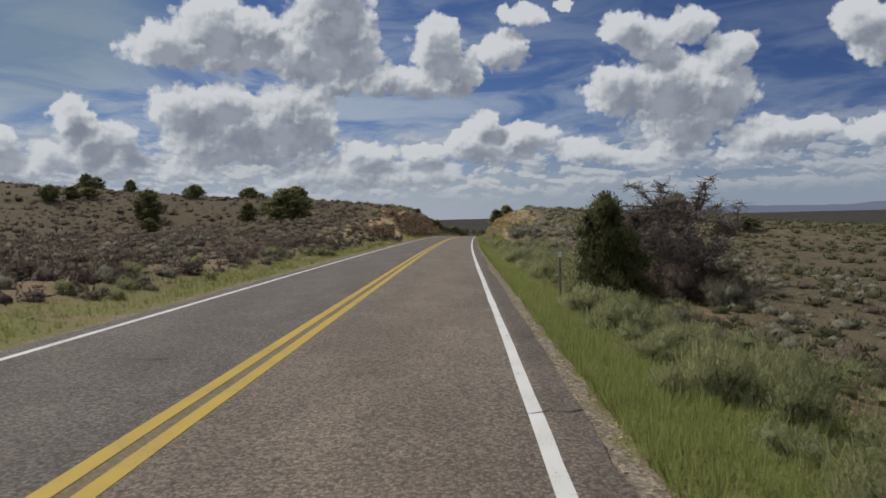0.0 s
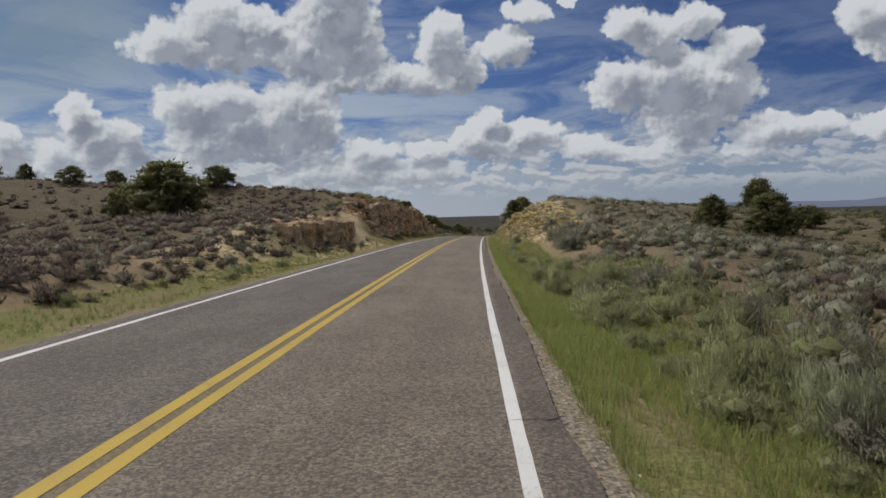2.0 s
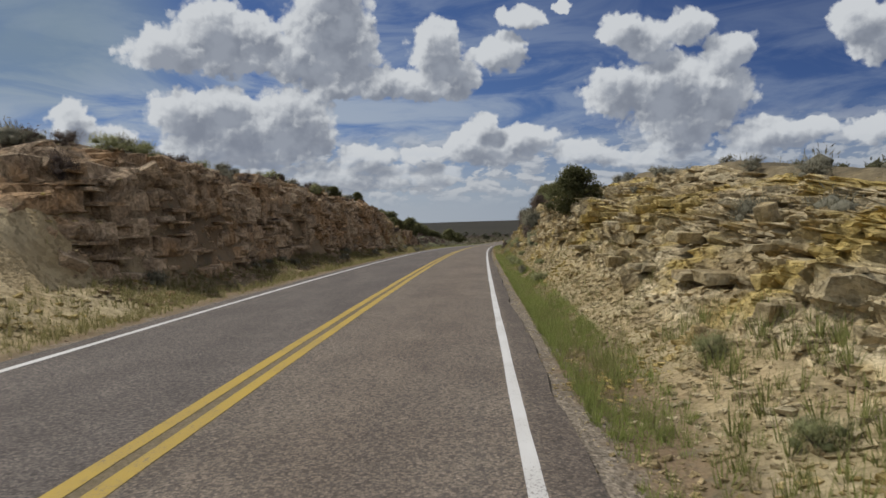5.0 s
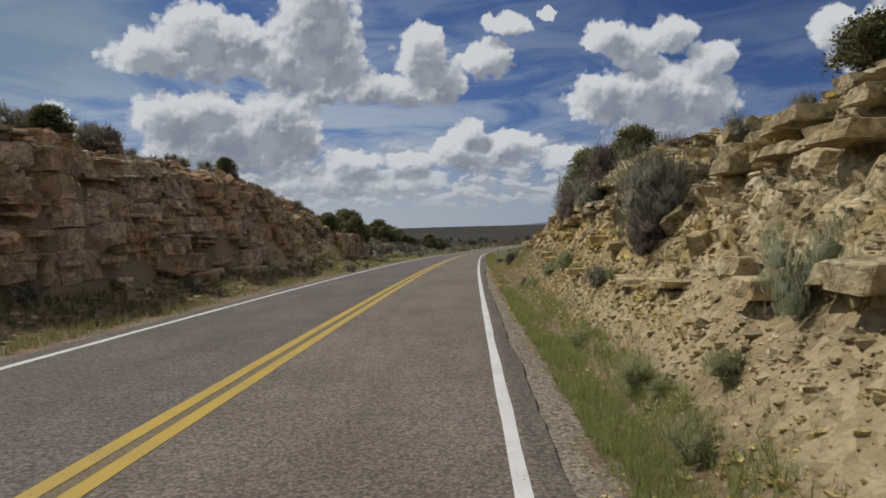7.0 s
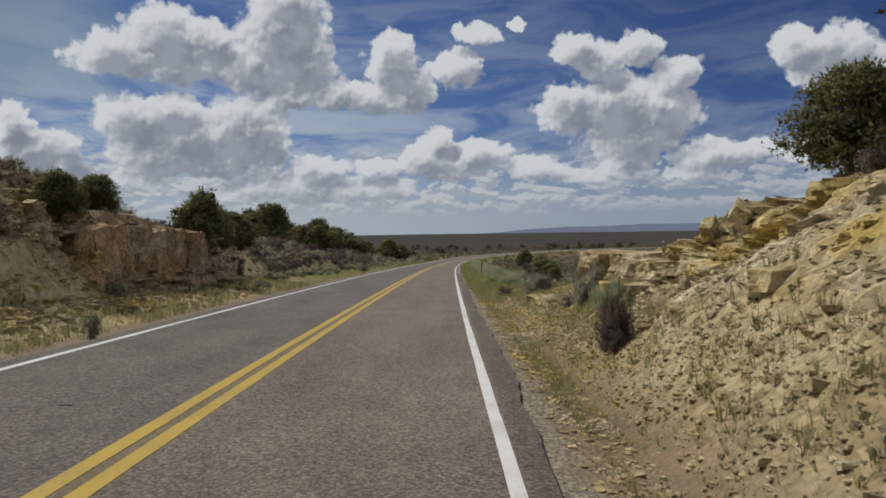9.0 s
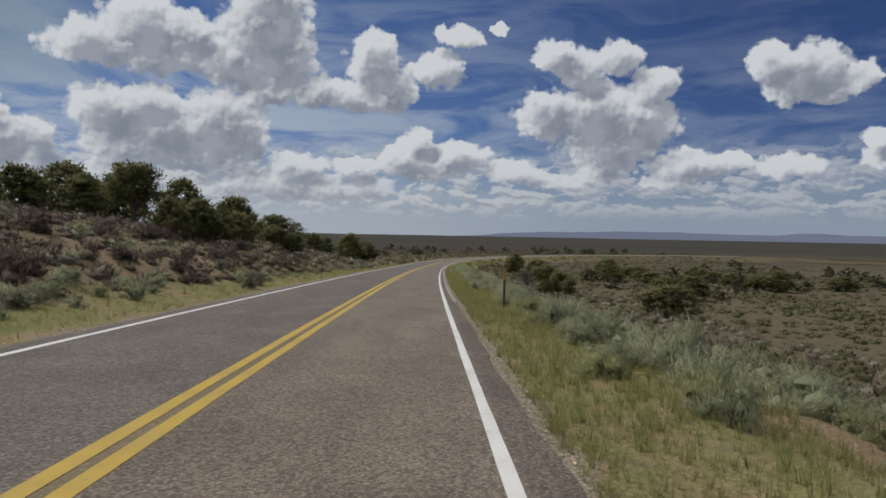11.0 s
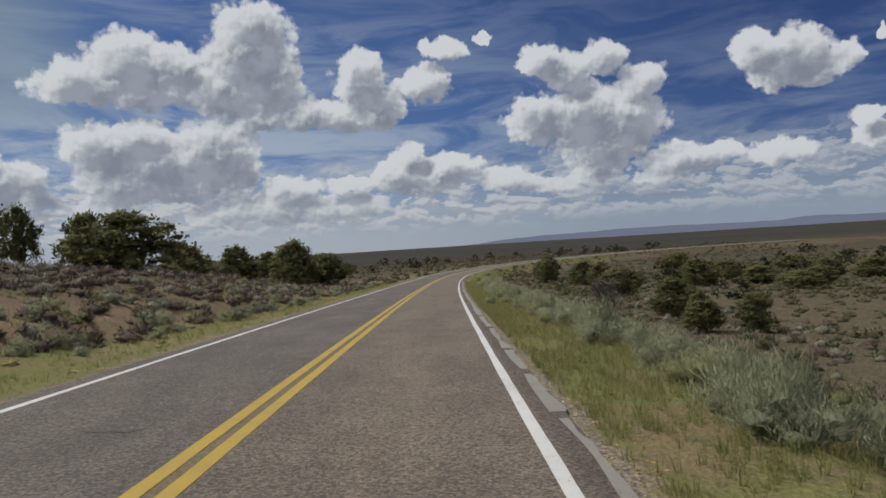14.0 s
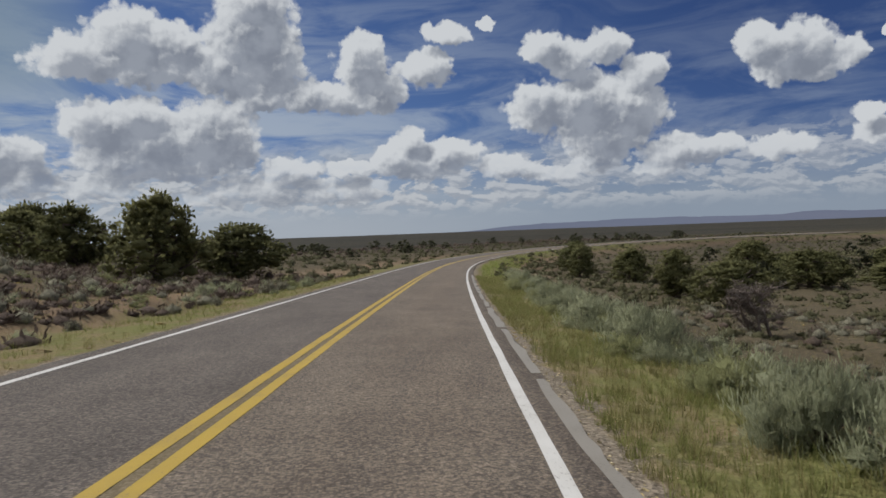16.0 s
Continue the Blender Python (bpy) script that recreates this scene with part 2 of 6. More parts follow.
R6 = [-0.6, -0.6, -0.6, -0.5, -0.4, -0.2, 0.1, 0.3, 0.8, 1.1, 1.5, 1.5, 0.9, 0.3, -0.1, -0.2, -0.3, -0.35, -0.35, -0.35, -0.4]
R8 = [-1.2, -1.2, -1.2, -0.9, -0.4, 0.3, 0.9, 1.5, 2.9, 3.4, 3.8, 3.4, 1.8, 0.9, 0.1, -0.2, -0.6, -0.85, -0.95, -0.95, -1.0]
R10 = [-1.7, -1.7, -1.6, -1.1, -0.4, 0.6, 1.4, 2.0, 3.4, 4.1, 4.5, 4.0, 3.2, 1.4, 0.2, -0.3, -0.95, -1.4, -1.55, -1.55, -1.5]
R14 = [-2.4, -2.4, -2.2, -1.4, -0.3, 0.9, 1.6, 2.4, 4.6, 5.3, 5.6, 4.8, 3.9, 1.6, 0.2, -0.6, -1.8, -2.6, -2.8, -2.7, -2.2]
R30 = [-3.2, -3.2, -2.8, -2.2, -1.6, -1, -0.4, 0.8, 3, 4, 4.6, 4.5, 3.4, 1.2, -0.5, -1.8, -2.8, -4.0, -4.4, -4.2, -3.0]
R80 = [-5.0, -5.0, -4.4, -3.4, -2.0, -1.4, -1.0, -0.6, 0.0, 0.4, 0.4, 0.0, -1.0, -2.0, -2.8, -3.6, -4.4, -5.2, -5.4, -5.0, -3.6]
PLAIN = -13.0


def land(x, y, rough=True):
    """Height of the ground at points of the plan."""
    x, y = np.asarray(x, float), np.asarray(y, float)
    s, u = road_coords(x, y)
    base = np.interp(s, ST, RZ)
    fall = np.interp(s, ST, FALL)
    wob = fbm(s / 9, u / 40, 5, 3) * 3.0
    sw = s + wob
    edge = -fall * np.clip(u, -4.6, 4.2) - 0.06
    left = [np.interp(sw, SL, k) for k in (L7, L9, L11, L16, L40, L90)]
    right = [np.interp(sw, SR, k) for k in (R6, R8, R10, R14, R30, R80)]
    h = edge.copy()

    def ramp(h, knots, values, d):
        prev_d, prev_v = knots[0], values[0]
        for kd, kv in zip(knots[1:], values[1:]):
            t = np.clip((d - prev_d) / (kd - prev_d), 0, 1)
            h = np.where(d >= prev_d, prev_v + (kv - prev_v) * t, h)
            prev_d, prev_v = kd, kv
        return h
    dl = -u + fbm(s / 5, s * 0, 9, 3) * 0.5 * smooth(6.5, 9, -u)
    h = ramp(h, [4.6, 5.6, 7.7, 8.7, 11.0, 16.0, 40.0, 90.0], [edge, edge + 0.03, *left], dl)
    dr = u + fbm(s / 5, s * 0, 19, 3) * 0.5 * smooth(6.0, 9, u)
    h = ramp(h, [4.05, 5.0, 6.4, 8.0, 10.0, 14.0, 30.0, 80.0], [edge, edge - 0.12, *right], dr)
    z = base + h
    away = np.abs(u)
    out = smooth(90, 420, away)
    ahead = smooth(420, 900, y)
    z = z * (1 - out) + (PLAIN + fbm(x / 400, y / 400, 3, 3) * 2.0) * out
    z = z * (1 - ahead) + (PLAIN + fbm(x / 500, y / 500, 4, 3) * 1.5) * ahead
    if rough:
        k = smooth(4.8, 8.0, away) * (1 - ahead)
        z = z + k * (fbm(x / 2.2, y / 2.2, 31, 4) * 0.13 + fbm(x / 11, y / 11, 41, 3) * 0.30 * smooth(8, 20, away))
    return z


def ground_z(x, y):
    return float(land(np.array([x]), np.array([y]))[0])

# ---- materials ----
def material(name):
    m = bpy.data.materials.new(name)
    m.use_nodes = True
    return m, Nodes(m.node_tree)


def finish(n, colour, rough=0.9, bump=None, bump_height=0.02, through_light=0.0, gloss=0.3):
    inputs = {"Base Color": colour, "Roughness": rough, "Specular IOR Level": gloss}
    if bump is not None:
        inputs["Normal"] = n.add("ShaderNodeBump", {"Height": bump, "Strength": 1.0, "Distance": bump_height}).outputs[0]
    shader = n.add("ShaderNodeBsdfPrincipled", inputs).outputs[0]
    if through_light:
        leaf = n.add("ShaderNodeBsdfTranslucent", {"Color": colour})
        shader = n.add("ShaderNodeMixShader", {0: through_light, 1: shader, 2: leaf.outputs[0]}).outputs[0]
    n.add("ShaderNodeOutputMaterial", {"Surface": shader})


def place(n):
    return n.add("ShaderNodeNewGeometry").outputs["Position"]


def road_frame(n):
    return n.add("ShaderNodeUVMap").outputs[0]


def make_asphalt():
    m, n = material("worn chip-seal asphalt")
    p = place(n)
    uv = road_frame(n)
    chips = n.add("ShaderNodeTexVoronoi", {"Vector": p, "Scale": 36.0})
    grit = n.noise(p, 160.0, 2.0).outputs[0]
    patch = n.noise(p, 0.7, 4.0).outputs[0]
    along = n.noise(n.vec("MULTIPLY", uv, (0.9, 0.03, 0)), 2.0, 4.0).outputs[0]
    sep = n.add("ShaderNodeSeparateXYZ", {0: uv}).outputs
    oncoming = n.step(sep[0], 0.3, -0.4)
    near = n.mix(n.step(patch, 0.3, 0.7), (0.147, 0.118, 0.092), (0.178, 0.146, 0.115))
    other = n.mix(n.step(patch, 0.3, 0.7), (0.114, 0.096, 0.083), (0.138, 0.117, 0.102))
    col = n.mix(oncoming, near, other)
    col = n.mix(n.math("MULTIPLY", n.step(along, 0.5, 0.72), 0.12), col, (0.10, 0.095, 0.09))
    sr, sg, sb = n.add("ShaderNodeSeparateColor", {0: chips.outputs["Color"]}).outputs[:3]
    col = n.mul(col, n.mix(sr, (0.52, 0.52, 0.52), (1.55, 1.52, 1.47)))
    col = n.mix(n.step(chips.outputs["Distance"], 0.45, 0.75, 0.0, 0.55), col, (0.05, 0.045, 0.042))
    mottle = n.noise(n.vec("MULTIPLY", uv, (0.7, 0.16, 0)), 1.0, 5.0, 0.65).outputs[0]
    col = n.mul(col, n.mix(n.step(mottle, 0.3, 0.7), (0.84, 0.83, 0.83), (1.12, 1.12, 1.11)))
    coarse = n.noise(p, 21.0, 3.0, 0.7).outputs[0]
    col = n.mul(col, n.mix(n.step(coarse, 0.3, 0.7), (0.76, 0.75, 0.74), (1.24, 1.24, 1.23)))
    seam = n.math("ADD", sep[0], n.math("MULTIPLY", n.math("SUBTRACT", mottle, 0.5), 0.25))
    col = n.mix(n.step(seam, 3.56, 3.72), col, n.mul(col, (0.74, 0.73, 0.74)))
    col = n.mix(n.math("MULTIPLY", n.step(n.math("ABSOLUTE", sep[0]), 0.34, 0.12), 0.45), col, (0.20, 0.15, 0.055))
    sun_worn = n.math("MULTIPLY", n.step(sep[0], 0.9, 1.5), n.step(sep[0], 3.3, 2.4))
    col = n.mix(n.math("MULTIPLY", sun_worn, 0.2), col, n.mul(col, (1.18, 1.12, 1.05)))
    cracks = n.add("ShaderNodeTexVoronoi", {"Vector": n.vec("ADD", n.vec("MULTIPLY", uv, (0.16, 0.20, 0)), n.vec("SCALE", n.noise(p, 1.1, 5.0).outputs["Color"]))})
    cracks.feature = "DISTANCE_TO_EDGE"
    fine = n.math("MULTIPLY", n.step(cracks.outputs["Distance"], 0.0035, 0.0012), n.step(n.noise(p, 0.16, 2.0).outputs[0], 0.54, 0.6))
    col = n.mix(n.math("MULTIPLY", fine, 0.75), col, (0.035, 0.03, 0.028))
    finish(n, col, 0.86, n.math("ADD", chips.outputs["Distance"], grit), 0.006, gloss=0.35)
    return m


def make_paint(name, colour, dirty):
    m, n = material(name)
    p = place(n)
    wear = n.noise(p, 34.0, 4.0, 0.7).outputs[0]
    wide = n.noise(p, 1.3, 3.0).outputs[0]
    worn = n.step(n.math("ADD", wear, n.math("MULTIPLY", wide, 0.35)), 0.77, 0.90)
    col = n.mix(n.step(wide, 0.35, 0.7, 0.0, 0.35), colour, dirty)
    col = n.mix(worn, col, (0.14, 0.12, 0.105))
    finish(n, col, 0.6, wear, 0.004)
    return m


def make_ground():
    m, n = material("desert soil")
    p = place(n)
    uv = road_frame(n)
    sep = n.add("ShaderNodeSeparateXYZ", {0: uv}).outputs
    side = n.math("MAXIMUM", n.math("MULTIPLY", sep[0], -1.0), n.math("ADD", sep[0], 0.38))
    big = n.noise(p, 0.05, 4.0).outputs[0]
    mid = n.noise(p, 0.6, 5.0, 0.6).outputs[0]
    fine = n.noise(p, 9.0, 4.0, 0.7).outputs[0]
    stones = n.add("ShaderNodeTexVoronoi", {"Vector": p, "Scale": 13.0})
    soil = n.mix(n.step(big, 0.35, 0.65), (0.190, 0.130, 0.080), (0.250, 0.180, 0.112))
    soil = n.mix(n.step(mid, 0.45, 0.7, 0.0, 0.7), soil, (0.150, 0.108, 0.076))
    pale = n.math("MULTIPLY", n.step(stones.outputs["Distance"], 0.32, 0.16), n.step(n.noise(p, 1.9, 3.0).outputs[0], 0.52, 0.62))
    soil = n.mix(n.math("MULTIPLY", pale, 0.7), soil, (0.47, 0.40, 0.31))
    litter = n.step(n.noise(p, 2.3, 5.0, 0.7).outputs[0], 0.52, 0.64, 0.0, 0.75)
    soil = n.mix(litter, soil, (0.135, 0.115, 0.08))
    pebbles = n.add("ShaderNodeTexVoronoi", {"Vector": p, "Scale": 34.0})
    gravel = n.mul(n.mix(n.step(fine, 0.3, 0.7), (0.165, 0.137, 0.105), (0.255, 0.218, 0.17)), n.mix(n.add("ShaderNodeSeparateColor", {0: pebbles.outputs["Color"]}).outputs[0], (0.5, 0.5, 0.5), (1.5, 1.48, 1.44)))
    ragged = n.math("ADD", side, n.math("MULTIPLY", n.math("SUBTRACT", n.noise(p, 1.2, 4.0).outputs[0], 0.5), 1.4))
    col = n.mix(n.step(ragged, 4.5, 4.9), gravel, soil)
    in_cut = n.math("MULTIPLY", n.step(sep[1], 64.0, 92.0, 0.0, 1.0), n.step(sep[1], 200.0, 190.0))
    bank = n.math("MULTIPLY", in_cut, n.step(sep[0], 4.9, 5.8))
    apron = n.math("MULTIPLY", n.math("MULTIPLY", n.step(sep[1], 56.0, 68.0), n.step(sep[1], 112.0, 104.0)), n.math("MULTIPLY", n.step(sep[0], -4.8, -5.6), n.step(sep[0], -12.0, -10.0)))
    slide = n.math("MULTIPLY", n.math("MULTIPLY", n.step(sep[1], 156.0, 163.0), n.step(sep[1], 204.0, 194.0)), n.math("MULTIPLY", n.step(sep[0], -4.9, -5.6), n.step(sep[0], -11.0, -9.5)))
    bank = n.math("MAXIMUM", bank, n.math("MAXIMUM", apron, slide))
    broken = n.add("ShaderNodeTexVoronoi", {"Vector": p, "Scale": 7.0})
    broken_tone = n.add("ShaderNodeSeparateColor", {0: broken.outputs["Color"]}).outputs[0]
    rubble = n.mix(n.step(mid, 0.35, 0.65), (0.39, 0.302, 0.168), (0.47, 0.382, 0.235))
    rubble = n.mul(rubble, n.mix(broken_tone, (0.66, 0.65, 0.62), (1.2, 1.2, 1.2)))
    col = n.mix(n.math("MULTIPLY", bank, n.step(big, 0.3, 0.5, 0.65, 0.95)), col, rubble)
    green = n.math("MULTIPLY", n.math("MULTIPLY", n.step(ragged, 4.5, 5.0), n.step(ragged, 9.0, 6.5)), n.math("SUBTRACT", 1.0, n.math("MULTIPLY", in_cut, 0.85)))
    turf = n.mix(n.step(fine, 0.3, 0.7), (0.12, 0.135, 0.042), (0.19, 0.19, 0.065))
    col = n.mix(n.math("MULTIPLY", green, n.step(mid, 0.36, 0.58, 0.25, 0.85)), col, turf)
    col = n.mix(n.math("MULTIPLY", n.step(ragged, 9.0, 16.0), n.step(n.noise(p, 0.9, 6.0, 0.75).outputs[0], 0.32, 0.50, 0.60, 0.97)), col, n.mix(n.step(n.noise(p, 4.0, 4.0, 0.7).outputs[0], 0.35, 0.65), (0.070, 0.058, 0.037), (0.128, 0.105, 0.065)))
    # beyond the bushes that stand singly the plain is a speckle of brush
    far = n.step(n.add("ShaderNodeSeparateXYZ", {0: p}).outputs[1], 300.0, 620.0)
    far = n.math("MAXIMUM", far, n.step(side, 70.0, 150.0))
    speck = n.step(n.noise(p, 0.22, 6.0, 0.75).outputs[0], 0.42, 0.56)
    wide = n.noise(n.vec("MULTIPLY", p, (0.35, 1.0, 0)), 0.006, 4.0).outputs[0]
    brush = n.mix(speck, (0.052, 0.045, 0.034), (0.030, 0.030, 0.022))
    brush = n.mix(n.step(wide, 0.45, 0.62, 0.0, 0.75), brush, (0.022, 0.022, 0.019))
    col = n.mix(n.math("MULTIPLY", far, 0.92), col, brush)
    finish(n, col, 0.95, n.math("ADD", n.math("MULTIPLY", mid, 2.0), n.math("ADD", fine, stones.outputs["Distance"])), 0.03, gloss=0.1)
    return m


def make_rock(name, light, tan, dark, stain, bedded, calm=0.0):
    m, n = material(name)
    p = place(n)
    bent = n.vec("MULTIPLY_ADD", n.vec("SUBTRACT", n.noise(p, 0.8, 3.0).outputs["Color"], (0.5, 0.5, 0.5)), (1.2, 1.2, 1.2), p)
    strata = n.noise(n.vec("MULTIPLY", bent, (0.5, 0.5, 2.2)), 1.0, 5.0, 0.65).outputs[0]
    mid = n.noise(p, 1.7, 6.0, 0.7).outputs[0]
    fine = n.noise(p, 13.0, 5.0, 0.72).outputs[0]
    blocks = n.add("ShaderNodeTexVoronoi", {"Vector": n.vec("MULTIPLY", bent, (1.0, 1.0, 1.5)), "Scale": 2.6})
    chips = n.add("ShaderNodeTexVoronoi", {"Vector": bent, "Scale": 11.0})
    pits = n.step(n.noise(p, 5.5, 5.0, 0.75).outputs[0], 0.56, 0.66, 0.0, 0.55 - 0.25 * calm)
    tone = n.add("ShaderNodeSeparateColor", {0: blocks.outputs["Color"]}).outputs[0]
    chip_tone = n.add("ShaderNodeSeparateColor", {0: chips.outputs["Color"]}).outputs[1]
    col = n.mix(n.step(strata, 0.35, 0.65), tan, light)
    col = n.mix(n.step(mid, 0.48, 0.68, 0.0, 0.75 - 0.3 * calm), col, dark)
    rust = n.step(n.noise(p, 0.33, 4.0, 0.6).outputs[0], 0.46, 0.62, 0.0, 0.8)
    col = n.mix(rust, col, stain)
    low, high = 0.71 + 0.12 * calm, 1.24 - 0.08 * calm
    col = n.mul(col, n.mix(tone, (low, low, low * 0.98), (high, high, high)))
    col = n.mul(col, n.mix(chip_tone, (low, low, low * 0.98), (high, high, high)))
    col = n.mul(col, n.mix(fine, (0.72, 0.72, 0.72), (1.26, 1.26, 1.26)))
    col = n.mix(pits, col, n.mul(col, (0.5, 0.46, 0.42)))
    ob = n.add("ShaderNodeObjectInfo").outputs["Random"]
    col = n.mul(col, n.mix(ob, (0.85, 0.84, 0.82), (1.15, 1.15, 1.15)))
    relief = n.math("ADD", n.math("MULTIPLY", strata, bedded), n.math("ADD", n.math("MULTIPLY", mid, 1.2), n.math("MULTIPLY", fine, 0.7)))
    relief = n.math("ADD", relief, n.math("MULTIPLY", n.math("ADD", tone, n.math("MULTIPLY", chip_tone, 0.6)), 0.8))
    finish(n, col, 0.92, relief, 0.08, gloss=0.12)
    return m


def make_leaf(name, dark, light, through_light=0.25):
    m, n = material(name)
    g = n.add("ShaderNodeNewGeometry")
    ob = n.add("ShaderNodeObjectInfo").outputs["Random"]
    island = g.outputs["Random Per Island"]
    patch = n.noise(g.outputs["Position"], 1.4, 2.0).outputs[0]
    speck = n.noise(g.outputs["Position"], 26.0, 3.0, 0.7).outputs[0]
    t = n.math("ADD", n.math("MULTIPLY", island, 0.35), n.math("ADD", n.math("MULTIPLY", ob, 0.3), n.math("MULTIPLY", patch, 0.4)))
    t = n.math("ADD", t, n.math("MULTIPLY", n.math("SUBTRACT", speck, 0.5), 1.1))
    col = n.mix(n.step(t, 0.1, 1.0), dark, light)
    finish(n, col, 0.8, speck, 0.05, through_light=through_light, gloss=0.15)
    return m


def make_bark(name, a, b):
    m, n = material(name)
    p = n.add("ShaderNodeTexCoord").outputs["Object"]
    grain = n.noise(n.vec("MULTIPLY", p, (9, 9, 1.6)), 3.0, 5.0, 0.7).outputs[0]
    finish(n, n.mix(n.step(grain, 0.3, 0.7), a, b), 0.9, grain, 0.02)
    return m


ASPHALT = make_asphalt()
WHITE = make_paint("white road paint", (0.60, 0.585, 0.555), (0.42, 0.395, 0.35))
YELLOW = make_paint("yellow road paint", (0.42, 0.285, 0.04), (0.29, 0.205, 0.06))
GROUND = make_ground()
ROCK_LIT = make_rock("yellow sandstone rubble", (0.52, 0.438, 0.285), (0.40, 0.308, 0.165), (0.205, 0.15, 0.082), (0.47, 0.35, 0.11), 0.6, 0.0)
ROCK_BROWN = make_rock("brown sandstone", (0.50, 0.385, 0.265), (0.34, 0.245, 0.158), (0.19, 0.133, 0.09), (0.37, 0.235, 0.125), 1.4)
SAGE = make_leaf("grey sage leaves", (0.165, 0.155, 0.108), (0.345, 0.325, 0.235))
SAGE_BROWN = make_leaf("dry brown brush", (0.092, 0.066, 0.052), (0.21, 0.160, 0.128), 0.2)
RABBIT = make_leaf("grey-green rabbitbrush leaves", (0.235, 0.245, 0.115), (0.47, 0.475, 0.245), 0.55)
BLUE_SAGE = make_leaf("blue-green sage leaves", (0.25, 0.265, 0.16), (0.48, 0.495, 0.32), 0.55)
GRASS_GREEN = make_leaf("green verge grass", (0.165, 0.198, 0.05), (0.325, 0.362, 0.115), 0.45)
GRASS_OLIVE = make_leaf("olive verge grass", (0.175, 0.188, 0.06), (0.335, 0.34, 0.125), 0.45)
GRASS_DRY = make_leaf("dry straw grass", (0.20, 0.18, 0.07), (0.37, 0.335, 0.15), 0.35)
OLIVE = make_leaf("olive brush leaves", (0.078, 0.076, 0.038), (0.172, 0.162, 0.088))
JUNIPER = make_leaf("juniper needles", (0.102, 0.107, 0.046), (0.255, 0.248, 0.112), 0.5)
JUNIPER_FAR = make_leaf("far juniper needles", (0.06, 0.065, 0.038), (0.14, 0.14, 0.082), 0.2)
BARK = make_bark("juniper bark", (0.075, 0.055, 0.042), (0.16, 0.125, 0.10))
DEAD = make_bark("dead grey wood", (0.10, 0.078, 0.066), (0.26, 0.212, 0.182))
POST = make_bark("dark weathered post", (0.05, 0.04, 0.033), (0.10, 0.08, 0.065))


# ---- mesh tools ----
def mesh_from(name, verts, faces, mat, uv=None, flat=True, normals=None):
    """A mesh from arrays; faces all have the same number of corners."""
    verts, faces = np.asarray(verts, np.float32), np.asarray(faces, np.int32)
    me = bpy.data.meshes.new(name)
    k = faces.shape[1]
    me.vertices.add(len(verts))
    me.vertices.foreach_set("co", verts.ravel())
    me.loops.add(faces.size)
    me.loops.foreach_set("vertex_index", faces.ravel())
    me.polygons.add(len(faces))
    me.polygons.foreach_set("loop_start", np.arange(0, faces.size, k, dtype=np.int32))
    if uv is not None:
        layer = me.uv_layers.new(name="UVMap")
        layer.data.foreach_set("uv", np.asarray(uv, np.float32)[faces.ravel()].ravel())
    me.polygons.foreach_set("use_smooth", np.full(len(faces), normals is not None or not flat))
    me.update(calc_edges=True)
    me.validate()
    if normals is not None:
        me.normals_split_custom_set_from_vertices(np.asarray(normals, np.float32))
    me.materials.append(mat)
    return me


def grid_faces(rows, cols):
    i = np.arange(rows - 1)[:, None] * cols + np.arange(cols - 1)[None, :]
    return np.stack([i, i + 1, i + cols + 1, i + cols], -1).reshape(-1, 4)


def facing(verts, faces, normals):
    """The faces, turned so that each looks the way of its first corner's normal."""
    p = verts[faces]
    look_way = np.cross(p[:, 1] - p[:, 0], p[:, 2] - p[:, 0])
    wrong = (look_way * normals[faces[:, 0]]).sum(1) < 0
    return np.where(wrong[:, None], faces[:, ::-1], faces)


def spread(base, places):
    """Copies of one small mesh (verts, faces, normals) joined into arrays; places: x, y, z, turn, width, height."""
    base_verts, base_faces, base_normals = base
    places = np.asarray(places, float)
    c, s = np.cos(places[:, 3])[:, None], np.sin(places[:, 3])[:, None]
    bx, by, bz = base_verts[:, 0][None], base_verts[:, 1][None], base_verts[:, 2][None]
    w, h = places[:, 4][:, None], places[:, 5][:, None]
    v = np.stack([(bx * c - by * s) * w + places[:, 0][:, None], (bx * s + by * c) * w + places[:, 1][:, None], bz * h + places[:, 2][:, None]], -1)
    f = base_faces[None] + (np.arange(len(places)) * len(base_verts))[:, None, None]
    normals = None
    if base_normals is not None:
        nx, ny, nz = base_normals[:, 0][None], base_normals[:, 1][None], base_normals[:, 2][None]
        normals = np.stack([nx * c - ny * s, nx * s + ny * c, nz + 0 * c], -1).reshape(-1, 3)
    return v.reshape(-1, 3), f.reshape(-1, base_faces.shape[1]), normals


def part(name, me, parent, label=""):
    ob = new(name, me)
    ob.parent = parent
    if label:
        tagged(ob, label)
    return ob


def thing(name, me, label, category, group="", kind=""):
    return tagged(new(name, me), label, category, group, kind)


